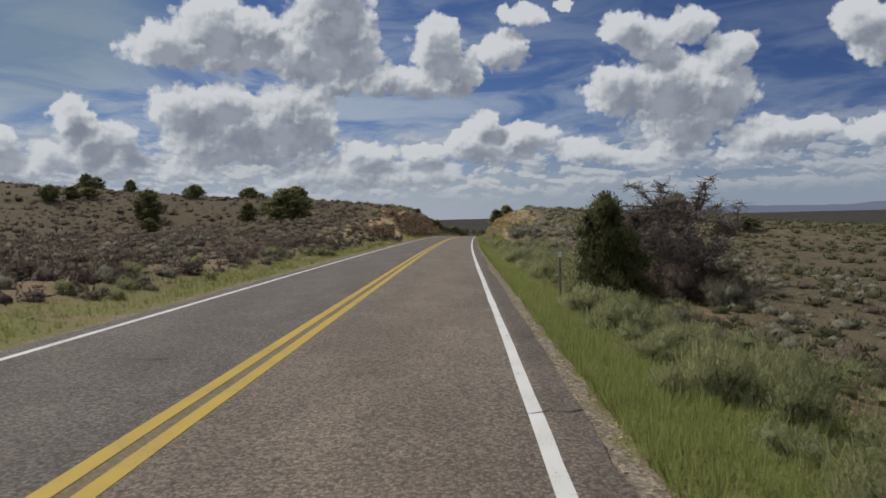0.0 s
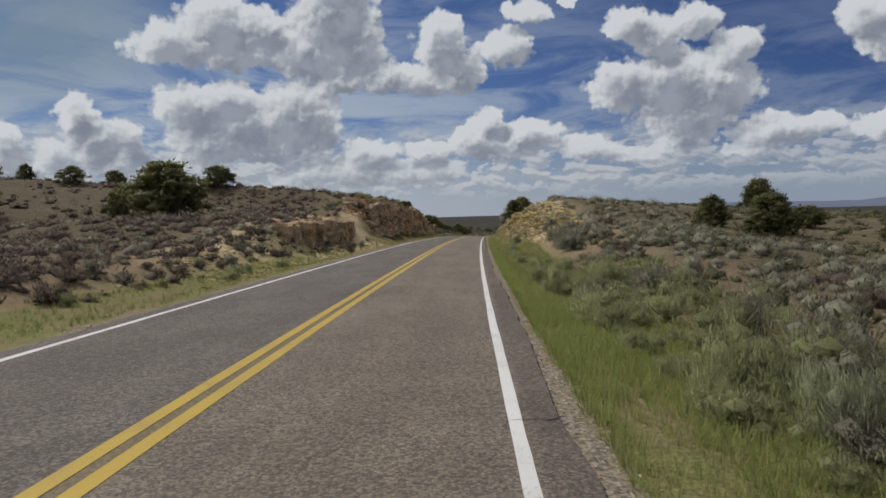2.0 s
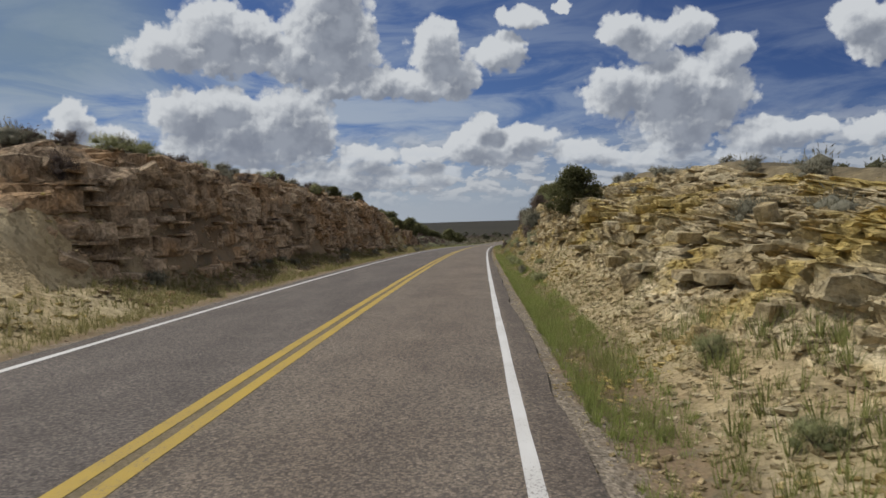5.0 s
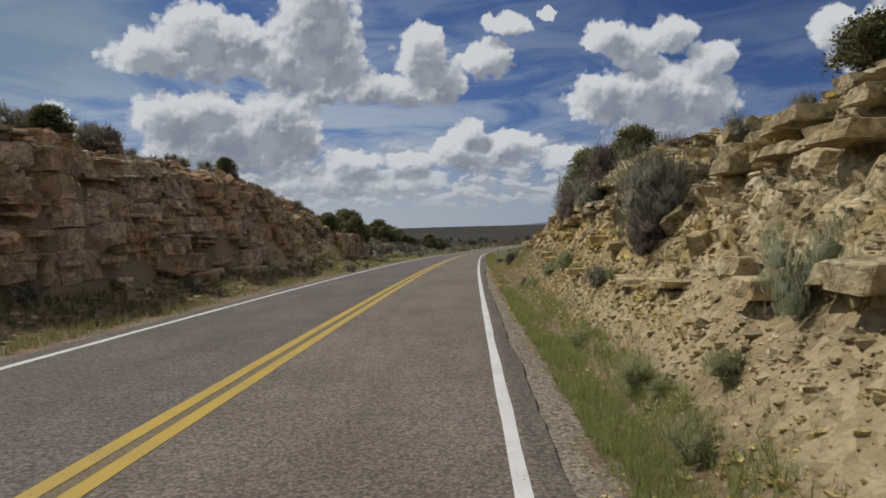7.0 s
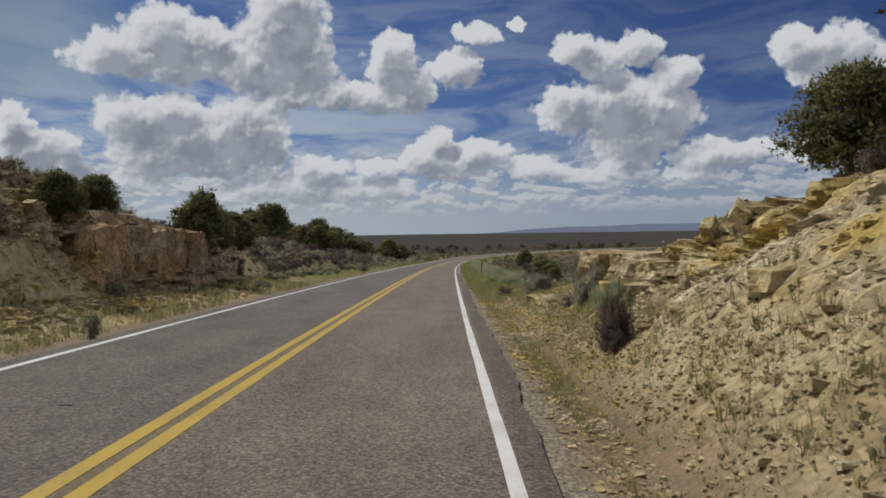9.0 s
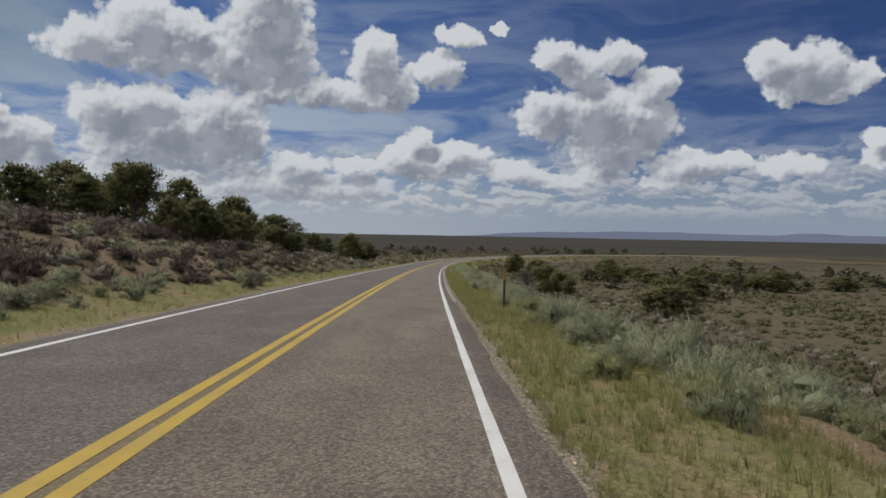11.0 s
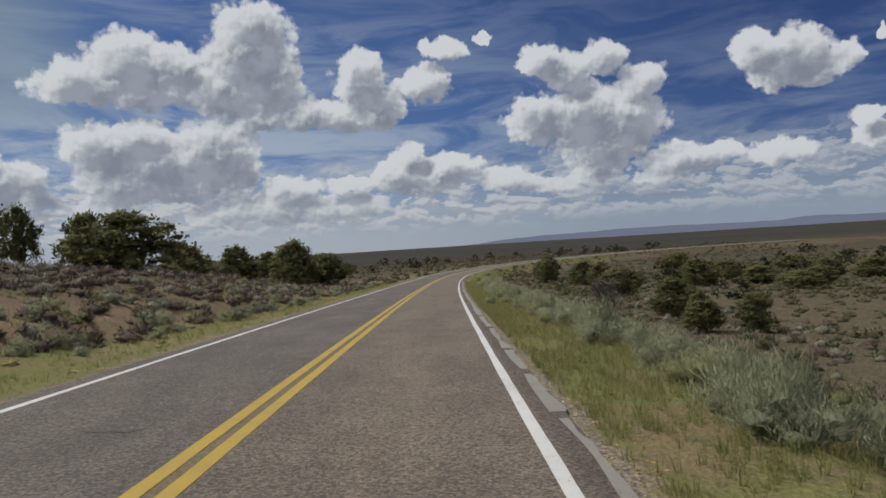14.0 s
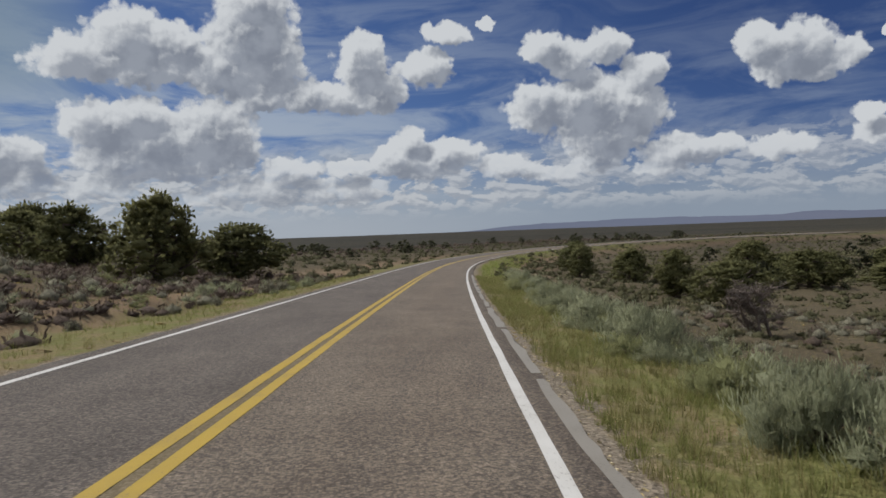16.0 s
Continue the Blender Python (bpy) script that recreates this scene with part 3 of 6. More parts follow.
# ---- ground and road ----
def build_ground():
    near = np.concatenate([np.arange(-24, -4.3, 0.45), [-4.3, 0.0, 3.55, 3.8, 4.0, 4.15], np.arange(4.35, 8.9, 0.2), np.arange(8.95, 24.1, 0.45)])
    side = np.concatenate([-np.geomspace(25.5, 4700, 42)[::-1], near, np.geomspace(25.5, 4700, 42)])
    ahead = np.concatenate([-np.geomspace(62, 3000, 16)[::-1], np.arange(-60, 330, 0.6), np.arange(330, 520, 2.5), np.geomspace(523, 4750, 46)])
    yy, uu = np.meshgrid(ahead, side, indexing="ij")
    mid = np.interp(ahead, RY, RX)[:, None]
    xx = mid + uu
    zz = land(xx, yy)
    s, u = road_coords(xx, yy)
    # under the pavement the sheet lies a hand lower
    zz = np.where((u > -4.25) & (u < 3.75), zz - 0.12, zz)
    # and a good way under the bare rock of the cut
    zz = zz - 0.7 * smooth(89, 93, s) * smooth(178, 174, s) * smooth(6.5, 7.3, u) * smooth(13.4, 12.4, u)
    zz = zz - 0.7 * smooth(78, 82, s) * (1 - smooth(91, 94, s) * smooth(106, 103, s)) * smooth(192, 188, s) * smooth(7.9, 8.6, -u) * smooth(12.0, 11.0, -u)
    me = mesh_from("ground", np.stack([xx, yy, zz], -1).reshape(-1, 3), grid_faces(len(ahead), len(side)), GROUND, np.stack([u, s], -1).reshape(-1, 2), flat=False)
    return thing("ground", me, "tan desert soil with gravel shoulders and sparse brush", "ground", kind="structure")


def strip(name, s0, s1, u0, u1, lift, mat, step=1.0, ragged=0.0, seed=0):
    """A band of the road's surface; a wide one has a broken edge that drops to the soil."""
    s = np.arange(s0, s1 + step / 2, step)
    wide = u1 - u0 > 2
    ua = u0 + value_noise(s / 1.7, s * 0, seed) * ragged
    if wide:
        u1 = u1 + fbm(s / 7, s * 0, seed + 5, 3) * 0.05 - 0.16 * smooth(120, 135, s) * smooth(172, 158, s)
    ub = u1 + value_noise(s / 1.3, s * 0, seed + 7) * ragged + value_noise(s / 0.45, s * 0, seed + 8) * ragged * 0.5
    t = np.linspace(0, 1, 9 if wide else 2)
    uu = ua[:, None] + (ub - ua)[:, None] * t[None]
    drop = np.zeros_like(uu)
    if wide:
        uu = np.concatenate([uu[:, :1] - 0.07, uu, uu[:, -1:] + 0.07], 1)
        drop = np.zeros_like(uu)
        drop[:, 0] = drop[:, -1] = 0.2
    ss = np.repeat(s[:, None], uu.shape[1], 1)
    x, y, z = road_at(ss, uu)
    verts = np.stack([x, y, z + lift - drop], -1).reshape(-1, 3)
    return mesh_from(name, verts, grid_faces(len(s), uu.shape[1]), mat, np.stack([uu.ravel(), ss.ravel()], -1))


build_ground()
thing("road", strip("road", -60, 585, -4.35, 3.98, 0.0, ASPHALT, 0.25, 0.035, 3), "grey-brown worn two-lane asphalt road", "road", kind="structure")
thing("edge_line_right", strip("edge_line_right", -55, 575, LANE - 0.073, LANE + 0.073, 0.005, WHITE, 0.5, 0.008, 11), "worn white painted edge line on the road", "road marking", "edge lines", "structure")
thing("edge_line_left", strip("edge_line_left", -55, 575, -LANE_LEFT - 0.075, -LANE_LEFT + 0.075, 0.005, WHITE, 0.5, 0.008, 12), "white painted edge line on the road", "road marking", "edge lines", "structure")
OLD_EDGE = make_paint("pale broken old pavement", (0.25, 0.228, 0.195), (0.19, 0.17, 0.14))
old_edge = tagged(new("pavement_edge"), "pale crumbling strip of old pavement beside the road", "pavement", kind="structure")
rng = random.Random(8)
at = 219.0
while at < 330:
    run = rng.uniform(2.5, 6.5)
    part("slab", strip("slab", at, at + run, 3.82 + rng.uniform(-0.02, 0.04), 3.99, 0.004, OLD_EDGE, 0.1, 0.045, int(at)), old_edge)
    at += run + rng.uniform(0.2, 0.6)
TAR = make_paint("dark broken asphalt", (0.035, 0.03, 0.028), (0.06, 0.052, 0.046))


def crack(s, u0, u1, slant, seed):
    """A dark open crack across the pavement."""
    u = np.linspace(u0, u1, 14)
    run = s + slant * (u - u0) + value_noise(u * 6, u * 0, seed) * 0.10
    half = 0.008 + 0.006 * value_noise(u * 9, u * 0 + 2, seed) + 0.02 * smooth(u1 - 0.25, u1, u)
    x, y, z = road_at(np.concatenate([run - half, run + half]), np.concatenate([u, u]))
    faces = [(i, i + 1, i + 15, i + 14) for i in range(13)]
    return thing("pavement_crack", mesh_from("pavement_crack", np.stack([x, y, z + 0.009], -1), faces, TAR), "dark open crack in the asphalt", "crack", "pavement cracks", "structure")


# s, and from u to u
CRACKS = ((5.3, 3.4, 3.98), (10.0, 3.5, 4.0), (13.9, 3.35, 3.98), (24.1, 3.4, 3.98), (31.7, 3.6, 4.0), (36.0, 3.6, 4.0), (41.4, 3.35, 3.99), (74.7, 3.6, 4.0), (75.4, 3.5, 4.0), (115.9, 3.42, 3.7), (148.8, 3.6, 3.95), (241.0, 3.45, 3.9), (262.0, 3.5, 3.9), (275.9, 3.4, 3.95), (8.2, -2.4, -1.4), (164.5, -2.6, -1.5), (251.7, -2.3, -1.2))
for k, (s, u0, u1) in enumerate(CRACKS):
    crack(s, u0, u1, (0.25, -0.2, 0.05)[k % 3], 40 + k)
for side, tag in ((-0.158, "left"), (0.158, "right")):
    thing("centre_line_" + tag, strip("centre_line_" + tag, -55, 575, side - 0.09, side + 0.09, 0.005, YELLOW, 0.5, 0.006, 21), "yellow painted no-passing centre line", "road marking", "double centre line", "structure")


# ---- rock of the road cut ----
def cut_surface(cut, ss, dd):
    """Points of one side of the cut: beds that stand proud, joints between blocks, broken faces."""
    s0, s1, d0, d1, side, ledge, block, proud, broken, stepped, seed = cut
    x, y, z = road_at(ss, dd * side)
    h = land(x, y, rough=False)
    ends = smooth(s0, s0 + 5, ss) * smooth(s1, s1 - 5, ss) * smooth(d0, d0 + 0.9, dd) * smooth(d1, d1 - 1.2, dd)
    bed = np.floor((h - 0.03 * ss + fbm(ss / 9, dd * 0, seed, 3) * 0.4) / ledge)
    shift = value_noise(bed, bed * 0 + 3, seed + 1)
    cell = np.floor(ss / (block * (1 + 0.45 * shift)) + shift * 5 + fbm(ss / 3, h / 2, seed + 9, 2) * 0.15)
    joint = value_noise(cell, bed, seed + 2)
    # angular lumps at three sizes
    lump = 0
    for k, size in enumerate((0.85, 0.42, 0.22)):
        i = np.floor(ss / size + value_noise(ss / size * 0.7, dd / size, seed + 30 + k) * 0.6)
        j = np.floor(dd * 1.25 / size + value_noise(ss / size, dd / size * 0.7, seed + 40 + k) * 0.6)
        lump = lump + value_noise(i, j, seed + 3 + k) * size * 0.6
    lump = lump * (0.2 + 0.8 * smooth(d0 + 1.0, d0 + 3.0, dd) if side > 0 else 1)
    big = fbm(ss / 4, h / 3, seed + 6, 2) * 0.3
    if side > 0:
        # a chute of loose soil, and fine scree along the foot
        soft = 1 - 0.75 * smooth(150, 155, ss) * smooth(172, 166, ss)
        soft = soft * (0.25 + 0.75 * smooth(d0 + 0.6, d0 + 2.0, dd))
        lump, big = lump * soft, big * soft
    else:
        # a fan of soil between the columns and the high face
        ends = ends * (1 - smooth(91, 94, ss) * smooth(106, 103, ss))
        soft = 1
    # open joints between the blocks
    run = ss / (block * (1 + 0.45 * shift)) + shift * 5 + fbm(ss / 3, h / 2, seed + 9, 2) * 0.15
    rise = (h - 0.03 * ss + fbm(ss / 9, dd * 0, seed, 3) * 0.4) / ledge
    gap = np.minimum(np.abs(run - np.round(run)) * block, np.abs(rise - np.round(rise)) * ledge)
    joint = (joint - 1.3 * smooth(0.12, 0.02, gap)) * soft
    shift = shift * soft
    patch = smooth(-0.5, 0.4, fbm(ss / 6, dd / 3, seed + 14, 2))
    out = (shift * proud * 0.6 + joint * proud + lump * broken * (0.35 + 0.65 * patch) + big) * ends + (ends - 1) * 0.5
    x2, y2, _ = road_at(ss, (dd - out * 0.8) * side)
    step_at = h / (ledge * 0.9) + value_noise(cell, cell * 0 + 1, seed + 8) * 0.5
    tread = np.floor(step_at) + smooth(0.5, 0.95, step_at - np.floor(step_at))
    terraced = (tread - value_noise(cell, cell * 0 + 1, seed + 8) * 0.5) * ledge * 0.9
    h = h + (terraced - h) * stepped * ends * soft
    z2 = h + 0.06 * ends - (1 - ends) * 0.25 + out * 0.4 * ends * (1 - stepped)
    return x2, y2, z2


def build_cut(name, cut, mat, label):
    """The bare rock of one side of the cut."""
    s0, s1, d0, d1, side = cut[:5]
    s = np.arange(s0, s1, 0.12)
    d = np.linspace(d0, d1, 100) if side > 0 else np.concatenate([np.linspace(d0, 7.6, 8), np.linspace(7.62, 8.95, 84), np.linspace(9.0, d1, 26)])
    ss, dd = np.meshgrid(s, d, indexing="ij")
    x, y, z = cut_surface(cut, ss, dd)
    faces = grid_faces(len(s), len(d))
    if side < 0:
        faces = faces[:, ::-1]
    me = mesh_from(name, np.stack([x, y, z], -1).reshape(-1, 3), faces, mat, np.stack([dd * side, ss], -1).reshape(-1, 2))
    return thing(name, me, label, "rock face", kind="structure")


LEFT_CUT = (74, 196, 7.1, 12.5, -1, 0.75, 1.2, 0.30, 0.6, 0.8, 50)
RIGHT_CUT = (84, 182, 5.7, 14.0, 1, 0.5, 0.8, 0.22, 1.35, 0.5, 70)
CUT_LEFT = build_cut("rock_face_left", LEFT_CUT, ROCK_BROWN, "shaded brown layered sandstone face of the road cut")
CUT_RIGHT = build_cut("rock_face_right", RIGHT_CUT, ROCK_LIT, "sunlit yellow crumbling sandstone bank of the road cut")


def chip_mesh(name, seed, mat):
    """A small broken stone with eight corners."""
    rng = random.Random(seed)
    bm = bmesh.new()
    bmesh.ops.create_cube(bm, size=0.8)
    for v in bm.verts:
        v.co += Vector((rng.uniform(-0.22, 0.14), rng.uniform(-0.22, 0.14), rng.uniform(-0.2, 0.1)))
    bmesh.ops.triangulate(bm, faces=bm.faces[:])
    return mesh_in(bm, name, mat)


def mesh_in(bm, name, mat):
    me = bpy.data.meshes.new(name)
    bm.to_mesh(me)
    bm.free()
    me.materials.append(mat)
    return me


def turned_chip(seed, mat):
    rng = random.Random(seed)
    me = chip_mesh("chip", seed, mat)
    me.transform(Euler((rng.uniform(-0.35, 0.35), rng.uniform(-0.35, 0.35), 0)).to_matrix().to_4x4() @ Matrix.Diagonal((1.15, 0.95, 0.52, 1)))
    return me


CHIP_LIT, CHIP_BROWN = [turned_chip(40 + k, ROCK_LIT) for k in range(6)], [turned_chip(60 + k, ROCK_BROWN) for k in range(6)]


def arrays_of(me):
    v = np.empty(len(me.vertices) * 3, np.float32)
    me.vertices.foreach_get("co", v)
    f = np.empty(len(me.polygons) * 3, np.int32)
    me.polygons.foreach_get("vertices", f)
    return v.reshape(-1, 3), f.reshape(-1, 3)


def scatter_rocks(face, cut, meshes, spots, rng):
    """Loose blocks lying on a rock face, each a piece of it."""
    s, d, size = (np.array(k) for k in zip(*spots))
    x, y, z = cut_surface(cut, s, d)
    for i in range(len(s)):
        ob = new("rock", meshes[rng.randrange(len(meshes))])
        ob.parent = face
        k = size[i]
        ob.matrix_basis = Matrix.LocRotScale((x[i], y[i], z[i] + k * 0.12), Euler((rng.uniform(-0.6, 0.6), rng.uniform(-0.6, 0.6), rng.uniform(0, 6.28))), (k * rng.uniform(0.8, 1.5), k * rng.uniform(0.7, 1.1), k * rng.uniform(0.6, 1.1)))


def slab_mesh(name, seed, mat):
    """A squared block with broken edges."""
    rng = random.Random(seed)
    bm = bmesh.new()
    bmesh.ops.create_cube(bm, size=1.0)
    for v in bm.verts:
        v.co += Vector((rng.uniform(-0.14, 0.06), rng.uniform(-0.10, 0.04), rng.uniform(-0.10, 0.06)))
    bmesh.ops.bevel(bm, geom=bm.edges[:], offset=0.05, segments=1, affect="EDGES")
    bmesh.ops.subdivide_edges(bm, edges=[e for e in bm.edges if e.calc_length() > 0.5], cuts=1)
    for v in bm.verts:
        v.co += Vector((rng.uniform(-0.035, 0.035), rng.uniform(-0.035, 0.035), rng.uniform(-0.03, 0.03)))
    bmesh.ops.triangulate(bm, faces=bm.faces[:])
    me = bpy.data.meshes.new(name)
    bm.to_mesh(me)
    bm.free()
    me.materials.append(mat)
    return me


def boulder_mesh(name, seed, mat):
    """A large weathered block: chipped corners, stepped faces and open cracks."""
    bm = bmesh.new()
    bmesh.ops.create_cube(bm, size=1.0)
    bmesh.ops.subdivide_edges(bm, edges=bm.edges[:], cuts=7, use_grid_fill=True)
    v = np.array([k.co[:] for k in bm.verts])
    rng = random.Random(seed)
    corner = np.clip(np.abs(v).sum(1) - 1.15, 0, 1)
    way = v / np.linalg.norm(v, axis=1)[:, None]
    step_in = np.floor(fbm(v[:, 0] * 2.3 + seed, v[:, 1] * 2.3 + v[:, 2] * 5.1, seed, 2) * 3) / 3
    rough = fbm(v[:, 0] * 6 + v[:, 2] * 3 + seed, v[:, 1] * 6 - v[:, 2] * 4, seed + 1, 3)
    crack = smooth(0.10, 0.02, np.abs(value_noise(v[:, 0] * 2 + seed, v[:, 1] * 2 + v[:, 2], seed + 2)))
    v = v + way * (0.05 * step_in + 0.035 * rough - 0.05 * crack - 0.22 * corner * (1 + rough))[:, None]
    v += np.array([rng.uniform(-0.1, 0.1), rng.uniform(-0.1, 0.1), 0]) * (v[:, 2:] > 0)
    for k, co in zip(bm.verts, v):
        k.co = co
    bmesh.ops.triangulate(bm, faces=bm.faces[:])
    return mesh_in(bm, name, mat)


BOULDERS = [boulder_mesh("boulder", 5 + k, ROCK_LIT) for k in range(4)]
COLUMNS = [boulder_mesh("column", 15 + k, ROCK_BROWN) for k in range(4)]
SLABS_BROWN = [slab_mesh("block", k, ROCK_BROWN) for k in range(7)]
SLABS_LIT = [slab_mesh("block", k + 9, ROCK_LIT) for k in range(7)]


rng = random.Random(4)
scatter_rocks(CUT_RIGHT, RIGHT_CUT, SLABS_LIT, [(rng.uniform(92, 178), rng.uniform(6.2, 11.5), 0.12 + 0.34 * rng.random() ** 3) for _ in range(270)], rng)
scatter_rocks(CUT_LEFT, LEFT_CUT, SLABS_BROWN, [(rng.uniform(76, 194), 7.1 + 3.2 * rng.random() ** 2, 0.2 + 0.6 * rng.random() ** 3) for _ in range(240)], rng)


def block(face, mesh, s, u, lift, size, rng):
    x, y, z = (float(k) for k in road_at(s, u))
    ob = new("block", mesh)
    ob.parent = face
    heading = float(np.interp(s, ST, HEAD))
    ob.matrix_basis = Matrix.LocRotScale((x, y, z + lift), Euler((rng.uniform(-0.06, 0.06), rng.uniform(-0.06, 0.06), -heading + rng.uniform(-0.15, 0.15))), size)


rng = random.Random(31)
s = 74.5
while s < 92:
    long = rng.uniform(0.8, 1.5)
    top = 2.05 + 0.016 * (s - 76) + rng.uniform(-0.15, 0.1)
    tall = rng.uniform(1.6, 1.9)
    block(CUT_LEFT, rng.choice(COLUMNS), s + long / 2, -8.35 + rng.uniform(-0.4, 0.4), top - tall / 2, (1.5, long * 0.93, tall), rng)
    s += long
s = 176.5
while s < 186.5:
    long, tall = rng.uniform(0.8, 1.6), rng.uniform(1.7, 2.1)
    block(CUT_LEFT, rng.choice(COLUMNS), s + long / 2, -8.7 + rng.uniform(-0.25, 0.25), 2.65 - tall / 2 + rng.uniform(-0.1, 0.1), (1.4, long * 0.97, tall), rng)
    s += long
# courses of blocks in the tall left face
depth = np.linspace(7.0, 13.0, 121)
for course in range(6):
    s = 105.0 + rng.random()
    while s < 190:
        long, tall = rng.uniform(0.8, 2.3), rng.uniform(0.62, 0.98)
        x, y, z = road_at(np.full(121, s + long / 2), -depth)
        rise = land(x, y, rough=False) - z
        level = 0.55 + course * 0.84 + 0.35 * math.sin(s * 0.11 + course)
        if level < rise[80] - 0.25 and rng.random() < 0.48 and not 163 < s < 177:
            at = float(depth[np.argmax(rise > level)])
            block(CUT_LEFT, rng.choice(SLABS_BROWN), s + long / 2, -at - 0.42 + rng.uniform(-0.16, 0.2), level, (1.2, long * 0.98, tall), rng)
        s += long
# broken ledges in the sunlit bank
depth = np.linspace(6.0, 14.0, 161)
for course in range(8):
    s = 92.0 + rng.random() * 3
    while s < 177:
        long, tall = rng.uniform(0.25, 0.95), rng.uniform(0.14, 0.36)
        x, y, z = road_at(np.full(161, s + long / 2), depth)
        rise = land(x, y, rough=False) - z
        level = 1.25 + course * 0.48 + 0.3 * math.sin(s * 0.17 + course * 1.3)
        if level < rise[130] - 0.2 and rng.random() < (0.36 if s < 150 else 0.05 if s < 167 else 0.2):
            at = float(depth[np.argmax(rise > level)])
            block(CUT_RIGHT, rng.choice(SLABS_LIT), s + long / 2, at + rng.uniform(-0.15, 0.22), level + 0.12, (0.6, long, tall * 0.8), rng)
        s += long
# large blocks: s, u, height of the middle over the road, size
for s, u, lift, size in (
        (176.9, 8.1, 1.35, (1.9, 2.0, 1.25)), (175.0, 8.4, 1.45, (1.8, 1.7, 0.95)), (173.9, 8.1, 1.35, (1.3, 1.0, 0.8)), (175.6, 7.2, 0.75, (0.7, 0.9, 0.6)), (172.0, 8.1, 1.35, (1.5, 1.4, 0.55)), (170.2, 7.9, 1.35, (1.4, 1.3, 0.5)), (168.4, 7.9, 1.5, (1.4, 1.5, 0.55)), (166.4, 8.0, 1.7, (1.2, 1.1, 0.5)),
        (164.3, 7.0, 0.95, (0.9, 1.0, 0.8)), (163.0, 6.9, 0.9, (0.9, 0.8, 0.75)), (165.6, 7.1, 0.85, (0.8, 0.9, 0.6)), (167.3, 6.6, 0.5, (0.7, 0.9, 0.45)), (172.0, 6.5, 0.42, (0.6, 0.8, 0.5)), (174.0, 6.4, 0.4, (0.6, 0.7, 0.4)),
        (156.0, 7.5, 2.7, (1.1, 1.3, 0.9)), (154.7, 7.7, 2.95, (1.0, 1.1, 0.9)), (157.5, 7.8, 2.8, (1.2, 1.2, 0.6)), (150.0, 8.7, 3.3, (1.3, 1.5, 0.8)), (147.6, 8.6, 3.2, (1.2, 1.3, 0.6)), (138.2, 8.6, 3.2, (1.3, 1.6, 0.8)), (140.3, 8.7, 3.3, (1.2, 1.3, 0.7)), (134.5, 8.2, 2.9, (1.0, 1.3, 0.9)), (130.2, 8.4, 2.7, (1.2, 1.6, 0.9)), (127.8, 8.3, 2.6, (1.1, 1.2, 0.7)), (124.6, 8.5, 2.5, (1.2, 1.7, 0.9)), (121.5, 8.4, 2.4, (1.1, 1.4, 0.8))):
    block(CUT_RIGHT, BOULDERS[int(s * 7) % 4], s, u, lift, size, rng)
# slabs that have slid down beside the last block
for s, u, lift, size in ((179.0, 6.7, 0.32, (1.7, 2.0, 0.30)), (177.0, 6.6, 0.45, (1.4, 1.5, 0.28)), (175.0, 6.9, 0.6, (1.1, 1.2, 0.3))):
    block(CUT_RIGHT, rng.choice(SLABS_LIT), s, u, lift, size, rng)
# thin ledges that stand out of the tall left face
depth = np.linspace(7.0, 13.0, 121)
for _ in range(230):
    s, long = rng.uniform(105, 190), rng.uniform(0.4, 1.5)
    x, y, z = road_at(np.full(121, s), -depth)
    rise = land(x, y, rough=False) - z
    level = rng.uniform(0.7, max(0.9, rise[80] - 0.2))
    if 164 < s < 176:
        continue
    at = float(depth[np.argmax(rise > level)])
    block(CUT_LEFT, rng.choice(SLABS_BROWN), s, -at + rng.uniform(-0.05, 0.22), level, (0.8, long, rng.uniform(0.07, 0.17)), rng)


def rubble(name, mesh, side, count, s0, s1, d0, d1, small, large, seed, mat, label, power=1.0, cut=None):
    gen = np.random.default_rng(seed)
    s, d = gen.uniform(s0, s1, count), d0 + (d1 - d0) * gen.random(count) ** power
    x, y, _ = road_at(s, d * side)
    z = land(x, y)
    if cut:
        on_face = (s > cut[0] + 4) & (s < cut[1] - 4) & (d > cut[2] + 0.8)
        if side > 0:
            # few stones lie in the chute of soil
            keep = ~((s > 152) & (s < 167) & (gen.random(count) < (0.7 if large > 0.15 else 0.35)))
            s, d, x, y, z, on_face = (k[keep] for k in (s, d, x, y, z, on_face))
            count = len(s)
        fx, fy, fz = cut_surface(cut, s, d)
        x, y, z = np.where(on_face, fx, x), np.where(on_face, fy, y), np.where(on_face, fz, z)
    size = small + (large - small) * gen.random(count) ** 3
    spots = np.stack([x, y, z + size * 0.05, gen.uniform(0, 6.28, count), size, size * gen.uniform(0.6, 1.1, count)], -1)
    sets = [spread((*arrays_of(one), None), spots[k::len(mesh)]) for k, one in enumerate(mesh)]
    shift = np.cumsum([0] + [len(k[0]) for k in sets])
    vv, ff = np.concatenate([k[0] for k in sets]), np.concatenate([k[1] + o for k, o in zip(sets, shift)])
    return thing(name, mesh_from(name, vv, ff, mat), label, "rubble", kind="stuff")


